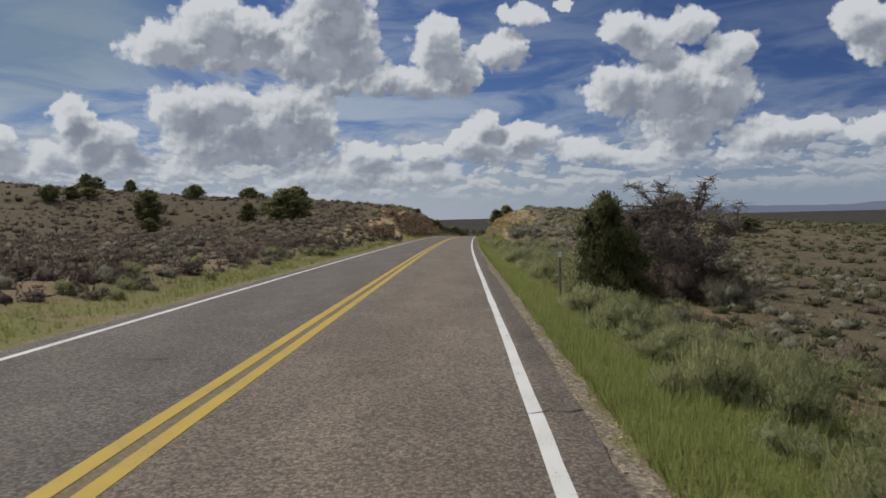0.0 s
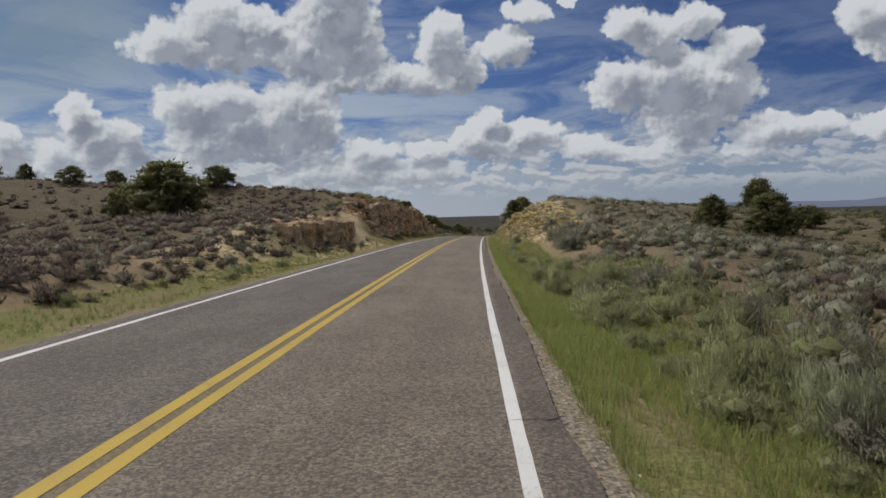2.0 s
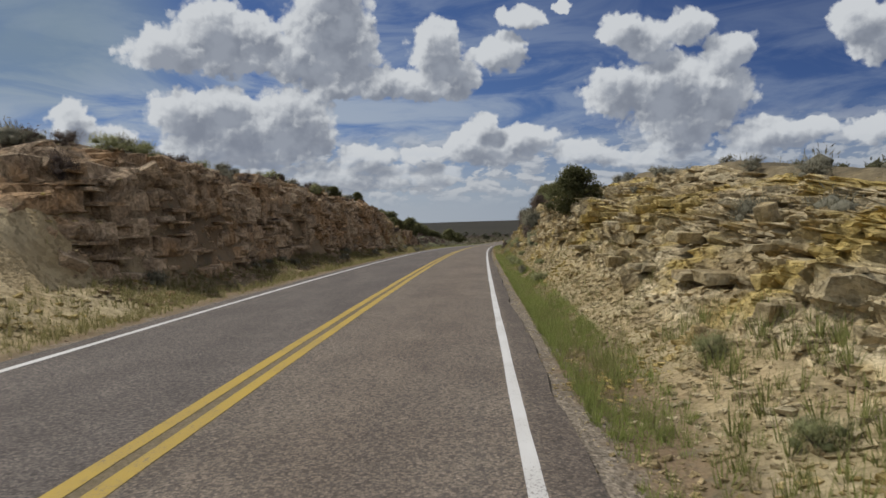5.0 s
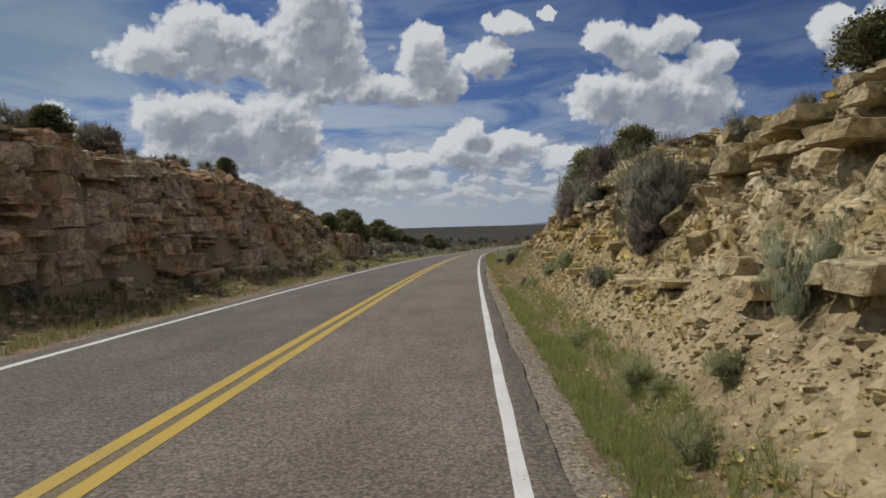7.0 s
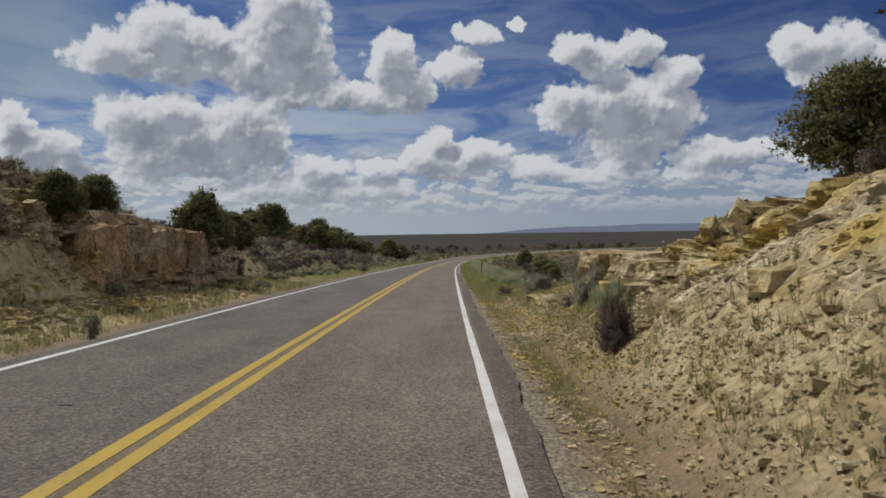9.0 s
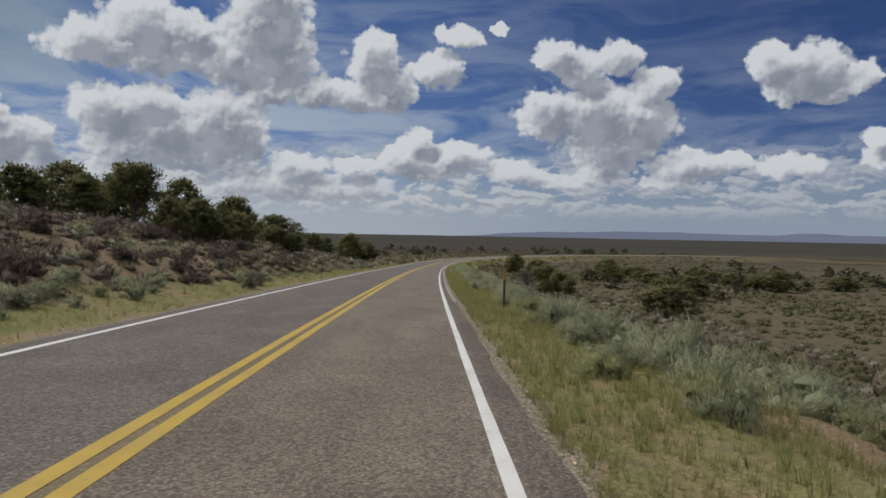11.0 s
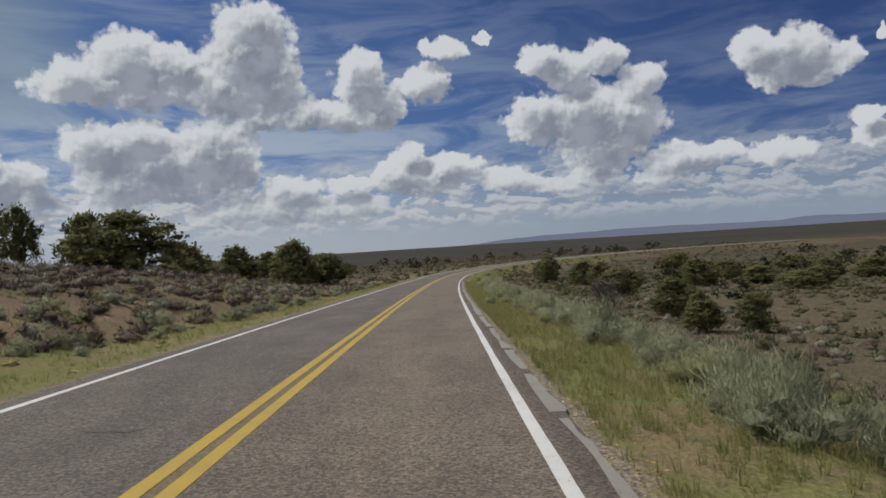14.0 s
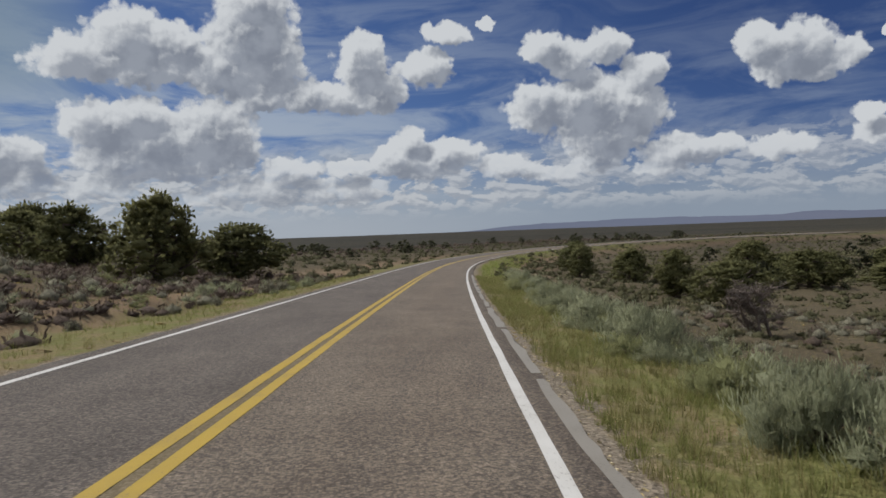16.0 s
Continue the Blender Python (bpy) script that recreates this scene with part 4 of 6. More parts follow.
rubble("rubble_right", CHIP_LIT, 1, 17000, 86, 184, 5.8, 12, 0.05, 0.22, 1, ROCK_LIT, "small yellow sandstone rubble on the cut bank", 1.0, RIGHT_CUT)
rubble("gravel_right", CHIP_LIT, 1, 28000, 76, 190, 4.25, 10.5, 0.025, 0.10, 5, ROCK_LIT, "fine yellow rock chips on the cut bank", 1.0, RIGHT_CUT)
rubble("gravel_foot", CHIP_LIT, 1, 19000, 92, 184, 4.5, 8.0, 0.025, 0.13, 14, ROCK_LIT, "loose yellow gravel along the foot of the bank", 1.0, RIGHT_CUT)
rubble("scree_foot", CHIP_LIT, 1, 13000, 138, 184, 4.15, 6.4, 0.03, 0.10, 23, ROCK_LIT, "loose stones on the bare shoulder below the bank")
rubble("rubble_left", CHIP_BROWN, -1, 4200, 104, 196, 5.6, 9.5, 0.06, 0.32, 2, ROCK_BROWN, "small brown sandstone rubble at the foot of the cut", 1.3, LEFT_CUT)
rubble("rubble_left_apron", CHIP_LIT, -1, 3600, 58, 108, 5.3, 9.0, 0.03, 0.22, 9, ROCK_LIT, "pale tan stones on the soil apron below the cut", 1.2, LEFT_CUT)
rubble("rubble_left_slide", CHIP_LIT, -1, 3600, 162, 178, 6.2, 10.2, 0.06, 0.4, 6, ROCK_LIT, "pale sandstone rubble of a slide below the cut", 1.0, LEFT_CUT)
rubble("shoulder_gravel_right", CHIP_LIT, 1, 14000, -4, 335, 3.92, 4.6, 0.012, 0.05, 7, ROCK_LIT, "loose gravel along the edge of the asphalt")
rubble("shoulder_gravel_left", CHIP_LIT, -1, 5000, -4, 335, 4.3, 5.0, 0.015, 0.06, 8, ROCK_BROWN, "loose gravel along the far edge of the asphalt")
rubble("gravel_patch", CHIP_LIT, 1, 2600, 12, 27, 5.3, 6.1, 0.02, 0.09, 12, ROCK_LIT, "pale gravel strip in the green verge")
rubble("stones_right", CHIP_LIT, 1, 1500, 0, 340, 5.5, 30, 0.03, 0.2, 3, ROCK_LIT, "scattered pale stones on the desert soil")
rubble("stones_left", CHIP_LIT, -1, 1800, 0, 340, 5.0, 35, 0.03, 0.3, 4, ROCK_LIT, "scattered pale stones on the desert slope")


# ---- brush and grass ----
def tuft_arrays(seed, count, blade, thin, upright=0.6, loose=0.16):
    """The outside of a bush of radius 1 and height 1: plumes that stand outward and up from a dome."""
    gen = np.random.default_rng(seed)
    a = gen.uniform(0, 6.283, count)
    tilt = np.arcsin(np.clip(gen.random(count) ** 0.8 * 1.02 - 0.02, -0.02, 1))
    lump = 1 + 0.20 * np.sin(a * 3 + seed) + 0.14 * np.sin(a * 5 + seed * 2) * np.cos(tilt)
    reach = lump * gen.uniform(0.25, 0.98, count) ** 0.6
    way = np.stack([np.cos(a) * np.cos(tilt), np.sin(a) * np.cos(tilt), np.sin(tilt)], -1)
    mid = way * reach[:, None] * np.array([1, 1, 0.86])
    up = way * (1 - upright) + np.array([0, 0, upright]) + gen.normal(0, loose, (count, 3))
    up /= np.linalg.norm(up, axis=1)[:, None]
    across = np.cross(up, gen.normal(0, 1, (count, 3)))
    across /= np.linalg.norm(across, axis=1)[:, None]
    size = (blade * gen.uniform(0.5, 1.35, count))[:, None]
    w = size * thin
    v = np.stack([mid - up * size * 0.8, mid + across * w, mid + up * size, mid - across * w], 1).reshape(-1, 3)
    k = np.arange(count)[:, None] * 4
    f = np.concatenate([k + np.array([[0, 1, 2]]), k + np.array([[0, 2, 3]])])
    dome = way + np.array([0, 0, 0.3]) + gen.normal(0, 0.25, (count, 3))
    dome = np.repeat(dome / np.linalg.norm(dome, axis=1)[:, None], 4, 0)
    return v, facing(v, f, dome), dome


def icosphere_arrays(level):
    bm = bmesh.new()
    bmesh.ops.create_icosphere(bm, subdivisions=level, radius=1.0)
    v = np.array([k.co[:] for k in bm.verts])
    f = np.array([[k.index for k in face.verts] for face in bm.faces])
    bm.free()
    return v, f


BALLS = {k: icosphere_arrays(k) for k in (1, 2, 3)}


def core_arrays(seed, level, size=0.66):
    """The dense inside of a bush: a lumpy dome cut off at the ground."""
    v, f = BALLS[level]
    a = np.arctan2(v[:, 1], v[:, 0])
    lump = 1 + 0.22 * np.sin(a * 3 + seed) + 0.13 * np.sin(a * 5 + seed * 2) * (1 - v[:, 2] ** 2)
    rough = 1 + 0.16 * fbm(v[:, 0] * 2.2 + seed, v[:, 1] * 2.2 + v[:, 2] * 1.7, seed % 97, 3)
    p = v * np.stack([lump, lump, 1 + 0 * lump], -1) * rough[:, None] * size
    p[:, 2] = np.where(p[:, 2] < 0, p[:, 2] * 0.12, p[:, 2])
    # the skirt draws in towards the root
    inward = 1 - 0.35 * smooth(0.35, -0.1, p[:, 2])
    p[:, :2] *= inward[:, None]
    n = v * np.array([1, 1, 0.9]) + np.array([0, 0, 0.15])
    return p, f, n / np.linalg.norm(n, axis=1)[:, None]


def as_one(*sets):
    """Several (verts, faces, normals) as one."""
    shift = np.cumsum([0] + [len(k[0]) for k in sets])
    return np.concatenate([k[0] for k in sets]), np.concatenate([k[1] + o for k, o in zip(sets, shift)]), np.concatenate([k[2] for k in sets])


def cloud_arrays(seed, lobes, per, blade, thin, upright):
    """A large bush of radius 1 and height 1: full rounded heads grown into one loose dome."""
    gen = np.random.default_rng(seed + 3)
    sets = []
    for k in range(lobes):
        a, z = k * 2.4 + gen.uniform(-0.6, 0.6), (k + 0.3) / lobes * 0.56
        r = 0.60 * math.sqrt(max(0.0, 1 - (z / 0.7) ** 2)) * (0.55 + 0.45 * gen.random()) if k % 4 else 0.2 * gen.random()
        wide = gen.uniform(0.34, 0.50) * (1.25 if lobes < 8 else 1)
        one = as_one(core_arrays(seed + k, 1, 0.46), tuft_arrays(seed + k * 7, per, blade, thin, upright, 0.3))
        sets.append(spread(one, [(r * math.cos(a), r * math.sin(a), z - 0.03, a, wide, wide * gen.uniform(0.85, 1.15))]))
    v, f, normals = as_one(*sets)
    # the whole dome turns to the light as one
    round_way = v * np.array([0.9, 0.9, 0.7]) + np.array([0, 0, 0.35])
    round_way /= np.linalg.norm(round_way, axis=1)[:, None]
    normals = normals * 0.6 + round_way * 0.7
    return v, f, normals / np.linalg.norm(normals, axis=1)[:, None]


def stems_arrays(seed, count, height):
    """Thin woody stems that fan from one root."""
    gen = np.random.default_rng(seed)
    a, r = gen.uniform(0, 6.283, count), gen.uniform(0.1, 0.75, count)
    tip = np.stack([np.cos(a) * r, np.sin(a) * r, np.full(count, height) * gen.uniform(0.5, 0.9, count)], -1)
    side = np.stack([-np.sin(a), np.cos(a), a * 0], -1) * 0.03
    mid = tip * np.array([0.35, 0.35, 0.45])
    v = np.concatenate([[[0, 0, -0.1]], np.stack([mid - side, mid + side, tip], 1).reshape(-1, 3)])
    k = np.arange(count)[:, None] * 3 + 1
    zero = k * 0
    return v, np.concatenate([np.concatenate([zero, k, k + 1], 1), np.concatenate([k, k + 2, k + 1], 1)])


def bush_thing(name, seed, leaf, count, blade, thin, label, category, group, upright=0.4, lobes=12):
    """An empty at the root with its foliage and its stems."""
    root = tagged(new(name), label, category, group)
    v, f, normals = cloud_arrays(seed, lobes, count, blade, thin, upright)
    part("foliage", mesh_from("foliage", v, f, leaf, normals=normals), root)
    v, f = stems_arrays(seed + 1, 14, 0.6)
    part("woody_base", mesh_from("woody_base", v, f, DEAD), root)
    root.location = (0, -500, -60)
    return root


def scaled(x, y, z, turn, w, h):
    return Matrix.LocRotScale((x, y, z), Euler((0, 0, turn)), (w, w, h))


def put(ob, x, y, turn, w, h, sink=0.04):
    made = copy_thing(ob, scaled(x, y, ground_z(x, y) - sink * h, turn, 1, 1))
    made.scale = (w, w, h)
    return made


SAGES = [bush_thing("sagebrush", 100 + k, SAGE, 170, 0.20, 0.11, "grey sagebrush with woody stems on dry soil", "bush", "sagebrush", 0.55, 8) for k in range(4)]
BROWNS = [bush_thing("dry_shrub", 140 + k, SAGE_BROWN, 160, 0.22, 0.10, "brown half-dry desert shrub on the slope", "bush", "dry shrubs", 0.45, 8) for k in range(3)]
RABBITS = [bush_thing("rabbitbrush", 180 + k, RABBIT, 220, 0.20, 0.085, "grey-green feathery rabbitbrush beside the road", "bush", "rabbitbrush", 0.68, 8) for k in range(3)]
BLUES = [bush_thing("blue_sagebrush", 220 + k, BLUE_SAGE, 220, 0.20, 0.09, "pale blue-green sagebrush on the road bank", "bush", "blue sagebrush", 0.66, 8) for k in range(3)]
BIG_GREY = [bush_thing("large_shrub", 240 + k, SAGE, 300, 0.17, 0.08, "large loose grey-brown shrub on the rock bank", "bush", "large shrubs", 0.45, 16) for k in range(2)]
BIG_GREEN = [bush_thing("large_shrub", 250 + k, RABBIT, 300, 0.17, 0.08, "large feathery grey-green shrub on the rock bank", "bush", "large shrubs", 0.45, 16) for k in range(2)]
BIG_BROWN = [bush_thing("large_shrub", 256 + k, SAGE_BROWN, 300, 0.18, 0.07, "large half-dead brown shrub with bare stems", "bush", "large shrubs", 0.4, 16) for k in range(2)]
MODELS = BIG_BROWN + SAGES + BROWNS + RABBITS + BLUES + BIG_GREY + BIG_GREEN

# s from, s to, u from, u to, single bushes, bushes in the joined field, models, width from, width to
REGIONS = [
    (-6, 64, 5.7, 10.5, 95, 190, RABBITS, 0.5, 1.1), (6, 62, 5.2, 7.6, 50, 0, RABBITS, 0.4, 0.8), (-6, 80, 9.0, 26.0, 24, 340, SAGES, 0.35, 0.8), (40, 104, 8.0, 22.0, 36, 220, SAGES, 0.4, 1.0),
    (0, 90, 10.0, 30.0, 30, 130, BROWNS, 0.35, 0.7), (100, 190, 13.0, 26.0, 20, 150, SAGES, 0.4, 0.9),
    (100, 192, 7.0, 13.0, 12, 0, SAGES, 0.2, 0.45), (100, 190, 7.4, 13.0, 8, 0, BROWNS, 0.2, 0.4),
    (192, 330, 6.2, 13.0, 150, 330, BLUES, 0.55, 1.25), (192, 330, 9.5, 30.0, 36, 430, SAGES, 0.35, 0.85), (192, 330, 11.0, 32.0, 20, 180, BROWNS, 0.35, 0.7), (196, 330, 5.8, 9.0, 60, 30, RABBITS, 0.45, 0.95),
    (66, 96, 5.0, 7.2, 26, 0, RABBITS, 0.3, 0.6), (110, 150, 5.0, 6.4, 16, 0, RABBITS, 0.25, 0.5),
    (-6, 82, -26.0, -7.0, 90, 380, BROWNS, 0.35, 0.75), (-6, 82, -28.0, -6.8, 36, 320, SAGES, 0.35, 0.75), (0, 75, -8.5, -5.8, 34, 0, RABBITS, 0.35, 0.7),
    (76, 196, -24.0, -11.0, 24, 340, SAGES, 0.35, 0.8), (80, 190, -18.0, -10.6, 40, 120, BROWNS, 0.35, 0.7), (78, 192, -7.4, -6.0, 26, 0, SAGES, 0.3, 0.6),
    (192, 330, -28.0, -6.4, 32, 540, SAGES, 0.35, 0.8), (192, 330, -26.0, -6.8, 40, 280, BROWNS, 0.35, 0.7), (192, 320, -11.0, -6.2, 60, 60, BLUES, 0.35, 0.75), (192, 330, -15.0, -6.6, 30, 90, RABBITS, 0.35, 0.7),
]
rng = random.Random(11)
JOINED = {"SAGES": [], "BROWNS": [], "RABBITS": [], "BLUES": []}
for s0, s1, u0, u1, single, joined, models, w0, w1 in REGIONS:
    spots = sorted(((rng.uniform(s0, s1), rng.uniform(u0, u1)) for _ in range(single + joined)), key=lambda k: abs(k[1]) + rng.random() * 3)
    for i, (s, u) in enumerate(spots):
        x, y, _ = (float(k) for k in road_at(s, u))
        w = w0 + (w1 - w0) * rng.random() ** 1.5
        h = w * rng.uniform(0.75, 1.25)
        if i < single:
            put(rng.choice(models), x, y, rng.uniform(0, 6.28), w, h)
        else:
            key = "SAGES" if models is SAGES else "BROWNS" if models is BROWNS else "RABBITS" if models is RABBITS else "BLUES"
            JOINED[key].append((x, y, 0.0, rng.uniform(0, 6.28), w, h))
for key, leaf, label in (("SAGES", SAGE, "dense grey sagebrush between the road and the hills"), ("BROWNS", SAGE_BROWN, "dense dry brown shrubs on the slopes"), ("RABBITS", RABBIT, "dense grey-green rabbitbrush along the road"), ("BLUES", BLUE_SAGE, "dense blue-green sagebrush along the road")):
    spots = np.array(JOINED[key])
    spots[:, 2] = land(spots[:, 0], spots[:, 1]) - 0.03
    kinds = np.arange(len(spots)) % 3
    sets = []
    for k in range(3):
        base = cloud_arrays(260 + k, 4, 125, 0.17, 0.10, 0.5) if key in ("RABBITS", "BLUES") else as_one(core_arrays(260 + k, 1, 0.62), tuft_arrays(260 + k, 95, 0.17, 0.15, 0.5, 0.35))
        sets.append(spread(base, spots[kinds == k]))
    shift = np.cumsum([0] + [len(k[0]) for k in sets])
    thing("brush_" + leaf.name.split()[-2], mesh_from("brush", np.concatenate([k[0] for k in sets]), np.concatenate([k[1] + o for k, o in zip(sets, shift)]), leaf, normals=np.concatenate([k[2] for k in sets])), label, "brush", kind="stuff")


# bushes that stand out: model, x, y, width, height
for model, x, y, w, h in (
        (BIG_GREY[0], 23.75, 134.0, 2.5, 2.2), (BIG_BROWN[0], 23.4, 133.4, 1.5, 1.15), (BIG_BROWN[1], 28.9, 153.6, 2.2, 1.7), (SAGES[2], 26.4, 133.2, 0.8, 0.6), (SAGES[1], 16.5, 165.4, 0.95, 0.85), (BIG_GREY[1], 25.2, 142.2, 1.9, 1.5), (BROWNS[2], 25.9, 137.6, 1.4, 0.8), (BLUES[0], 22.3, 127.2, 1.15, 1.25), (RABBITS[1], 23.8, 140.7, 1.3, 0.8), (SAGES[0], 23.0, 135.3, 0.8, 0.7),
        (BIG_BROWN[0], 25.4, 144.9, 2.0, 1.7), (BIG_GREY[0], 26.2, 147.4, 2.0, 1.6), (BIG_BROWN[1], 27.0, 146.2, 2.4, 2.0), (BIG_GREEN[0], 28.0, 148.4, 2.4, 1.8), (SAGES[1], 26.9, 151.4, 1.2, 0.8), (RABBITS[2], 27.6, 153.2, 1.0, 0.6),
        (BLUES[1], 23.9, 142.7, 0.62, 0.66), (SAGES[2], 24.05, 147.3, 0.4, 0.46), (BIG_BROWN[1], 27.15, 165.0, 0.95, 1.05), (BLUES[2], 28.0, 167.2, 1.1, 0.95), (SAGES[0], 28.5, 169.9, 1.05, 0.95), (SAGES[3], 29.6, 172.0, 1.0, 0.9), (BROWNS[2], 28.6, 171.2, 0.7, 0.4),
        (BROWNS[0], 33.4, 176.8, 0.8, 0.6), (SAGES[1], 19.6, 117.4, 0.6, 0.65), (BROWNS[1], 22.6, 120.1, 0.95, 1.0), (BROWNS[0], 23.5, 122.4, 0.7, 0.65), (SAGES[3], 24.6, 126.4, 0.7, 0.55), (SAGES[1], 25.2, 133.4, 1.0, 0.6), (BROWNS[1], 30.9, 164.0, 0.9, 0.7),
        (BIG_GREY[1], 31.0, 182.0, 1.6, 1.0), (SAGES[2], 32.6, 186.5, 1.7, 0.9), (BIG_BROWN[0], 33.2, 190.0, 1.8, 1.0), (SAGES[0], 30.4, 181.0, 1.2, 0.7), (BROWNS[1], 30.2, 184.6, 1.1, 0.6)):
    put(model, x, y, x * 3.7, w / 1.9, h)
for model, x, y, w, h in (
        (SAGES[0], 16.9, 88.0, 1.1, 1.0), (BIG_GREY[0], 16.4, 69.8, 2.0, 1.3), (BIG_GREY[1], 16.9, 73.4, 2.2, 1.25), (SAGES[3], 17.3, 90.4, 0.9, 0.8), (SAGES[2], 4.4, 88.7, 0.7, 0.75), (BROWNS[0], 4.0, 81.4, 0.9, 1.0), (SAGES[1], 3.6, 83.0, 0.8, 0.8), (SAGES[1], 14.8, 78.0, 0.9, 0.7),
        (RABBITS[0], 11.9, 57.2, 1.1, 0.9), (SAGES[2], 16.4, 71.6, 1.5, 1.0), (BLUES[0], 11.5, 40.8, 1.0, 1.2), (RABBITS[1], 12.7, 44.3, 0.9, 0.8), (RABBITS[2], 13.9, 55.6, 1.3, 1.1), (SAGES[0], 12.2, 51.7, 1.7, 1.1),
        (SAGES[3], 18.8, 81.8, 1.5, 0.8), (RABBITS[0], 11.3, 36.5, 1.0, 0.8), (SAGES[1], 11.4, 40.3, 1.2, 0.75), (BIG_GREY[0], 16.6, 25.6, 2.6, 1.6), (BIG_GREY[1], 15.0, 29.5, 2.4, 1.7), (BIG_BROWN[0], 13.0, 25.4, 2.6, 1.8), (BIG_BROWN[1], 15.0, 26.4, 3.0, 2.0), (BIG_BROWN[0], 17.4, 27.8, 3.0, 2.0), (BIG_BROWN[1], 12.2, 27.2, 2.2, 2.2), (BIG_GREEN[1], 10.0, 20.6, 1.6, 0.9), (RABBITS[0], 9.2, 19.0, 1.5, 0.9), (BROWNS[0], 16.0, 30.4, 2.4, 1.5), (BROWNS[2], 17.6, 27.0, 2.4, 1.4), (BROWNS[1], 18.6, 29.0, 2.6, 1.6), (BROWNS[0], 15.6, 26.2, 1.8, 1.2), (BROWNS[2], 19.4, 31.0, 2.4, 1.4), (BROWNS[1], 14.6, 31.4, 2.0, 1.3)):
    put(model, x, y, x * 3.7, w / 1.9, h)
for model, x, y, w, h in (
        (BIG_GREEN[0], 35.7, 212.5, 1.69, 0.91), (BLUES[1], 38.1, 219.6, 1.48, 0.96), (BLUES[2], 39.7, 225.9, 1.45, 1.09), (RABBITS[0], 43.3, 238.1, 2.00, 1.25), (SAGES[0], 25.1, 222.1, 1.55, 1.25), (SAGES[2], 25.2, 224.6, 1.29, 0.97), (BLUES[0], 37.4, 221.4, 1.08, 0.79), (BLUES[2], 51.7, 240.0, 2.00, 1.25), (BLUES[1], 45.2, 238.0, 2.00, 1.25), (BLUES[0], 38.2, 231.9, 1.08, 0.85), (BLUES[1], 39.0, 233.9, 1.33, 0.81), (BLUES[2], 50.1, 279.6, 1.66, 1.11), (BLUES[0], 45.2, 274.1, 0.94, 0.70), (RABBITS[1], 48.8, 285.8, 1.38, 0.63), (BLUES[1], 47.3, 279.7, 0.97, 0.71), (RABBITS[2], 12.4, 58.1, 1.23, 0.95), (RABBITS[0], 11.8, 54.2, 1.02, 1.25), (RABBITS[1], 13.7, 55.7, 1.48, 1.25), (RABBITS[2], 13.9, 47.9, 1.56, 1.17), (BLUES[1], 11.5, 41.1, 1.22, 1.25), (RABBITS[0], 7.8, 15.5, 1.12, 0.97), (RABBITS[1], 8.2, 14.5, 1.20, 0.99),
        (BLUES[0], 39.3, 223.8, 1.5, 0.8), (BLUES[1], 48.0, 235.6, 2.2, 1.2), (BLUES[2], 46.0, 238.0, 2.1, 1.3), (BLUES[0], 39.8, 221.8, 1.6, 1.0), (BLUES[1], 43.2, 241.0, 1.5, 1.0), (RABBITS[0], 46.0, 271.0, 1.1, 0.65),
        (SAGES[0], 49.9, 287.6, 1.0, 0.65), (BLUES[2], 47.7, 279.6, 1.4, 1.05), (SAGES[1], 24.0, 237.6, 1.5, 1.0), (SAGES[2], 18.8, 196.8, 1.1, 1.3), (BROWNS[0], 17.7, 190.0, 1.3, 1.3), (SAGES[3], 16.8, 164.4, 0.7, 0.8), (SAGES[0], 17.6, 170.3, 0.6, 0.75)):
    put(model, x, y, x * 3.7, w / 1.9, h)


rng = random.Random(77)
for k in range(95):
    s, u = rng.uniform(104, 190), -rng.uniform(9.4, 12.2)
    x, y, _ = (float(q) for q in road_at(s, u))
    w = rng.uniform(0.35, 0.8)
    made = put(rng.choice(BROWNS + SAGES[:2] + RABBITS[:1]), x, y, k * 1.7, w, w * rng.uniform(0.9, 1.5))
    made.location.z = max(made.location.z, float(cut_surface(LEFT_CUT, np.array([s]), np.array([-u]))[2][0]) - 0.08)
for k in range(40):
    s, u = rng.uniform(172, 250), -rng.uniform(7.8, 14)
    x, y, _ = (float(q) for q in road_at(s, u))
    w = rng.uniform(0.5, 1.1)
    put(rng.choice(BROWNS), x, y, k * 1.7, w, w * rng.uniform(0.9, 1.3))


def brush_field(name, leaf, count, s0, s1, u0, u1, w0, w1, seed, label):
    """Far brush that nobody could count."""
    gen = np.random.default_rng(seed)
    s, u = gen.uniform(s0, s1, count), u0 + (u1 - u0) * gen.random(count) ** 1.3
    clear = ~((s > 85) & (s < 197) & (u < 15) & (u > -13))
    s, u = s[clear], u[clear]
    count = len(s)
    x, y, _ = road_at(s, u)
    w = w0 + (w1 - w0) * gen.random(count) ** 2
    vv, ff, normals = spread(as_one(core_arrays(seed, 1, 0.66), tuft_arrays(seed, 30, 0.24, 0.30, 0.35, 0.4)), np.stack([x, y, land(x, y) - 0.05, gen.uniform(0, 6.28, count), w, w * gen.uniform(0.7, 1.1, count)], -1))
    return thing(name, mesh_from(name, vv, ff, leaf, normals=normals), label, "brush", kind="stuff")


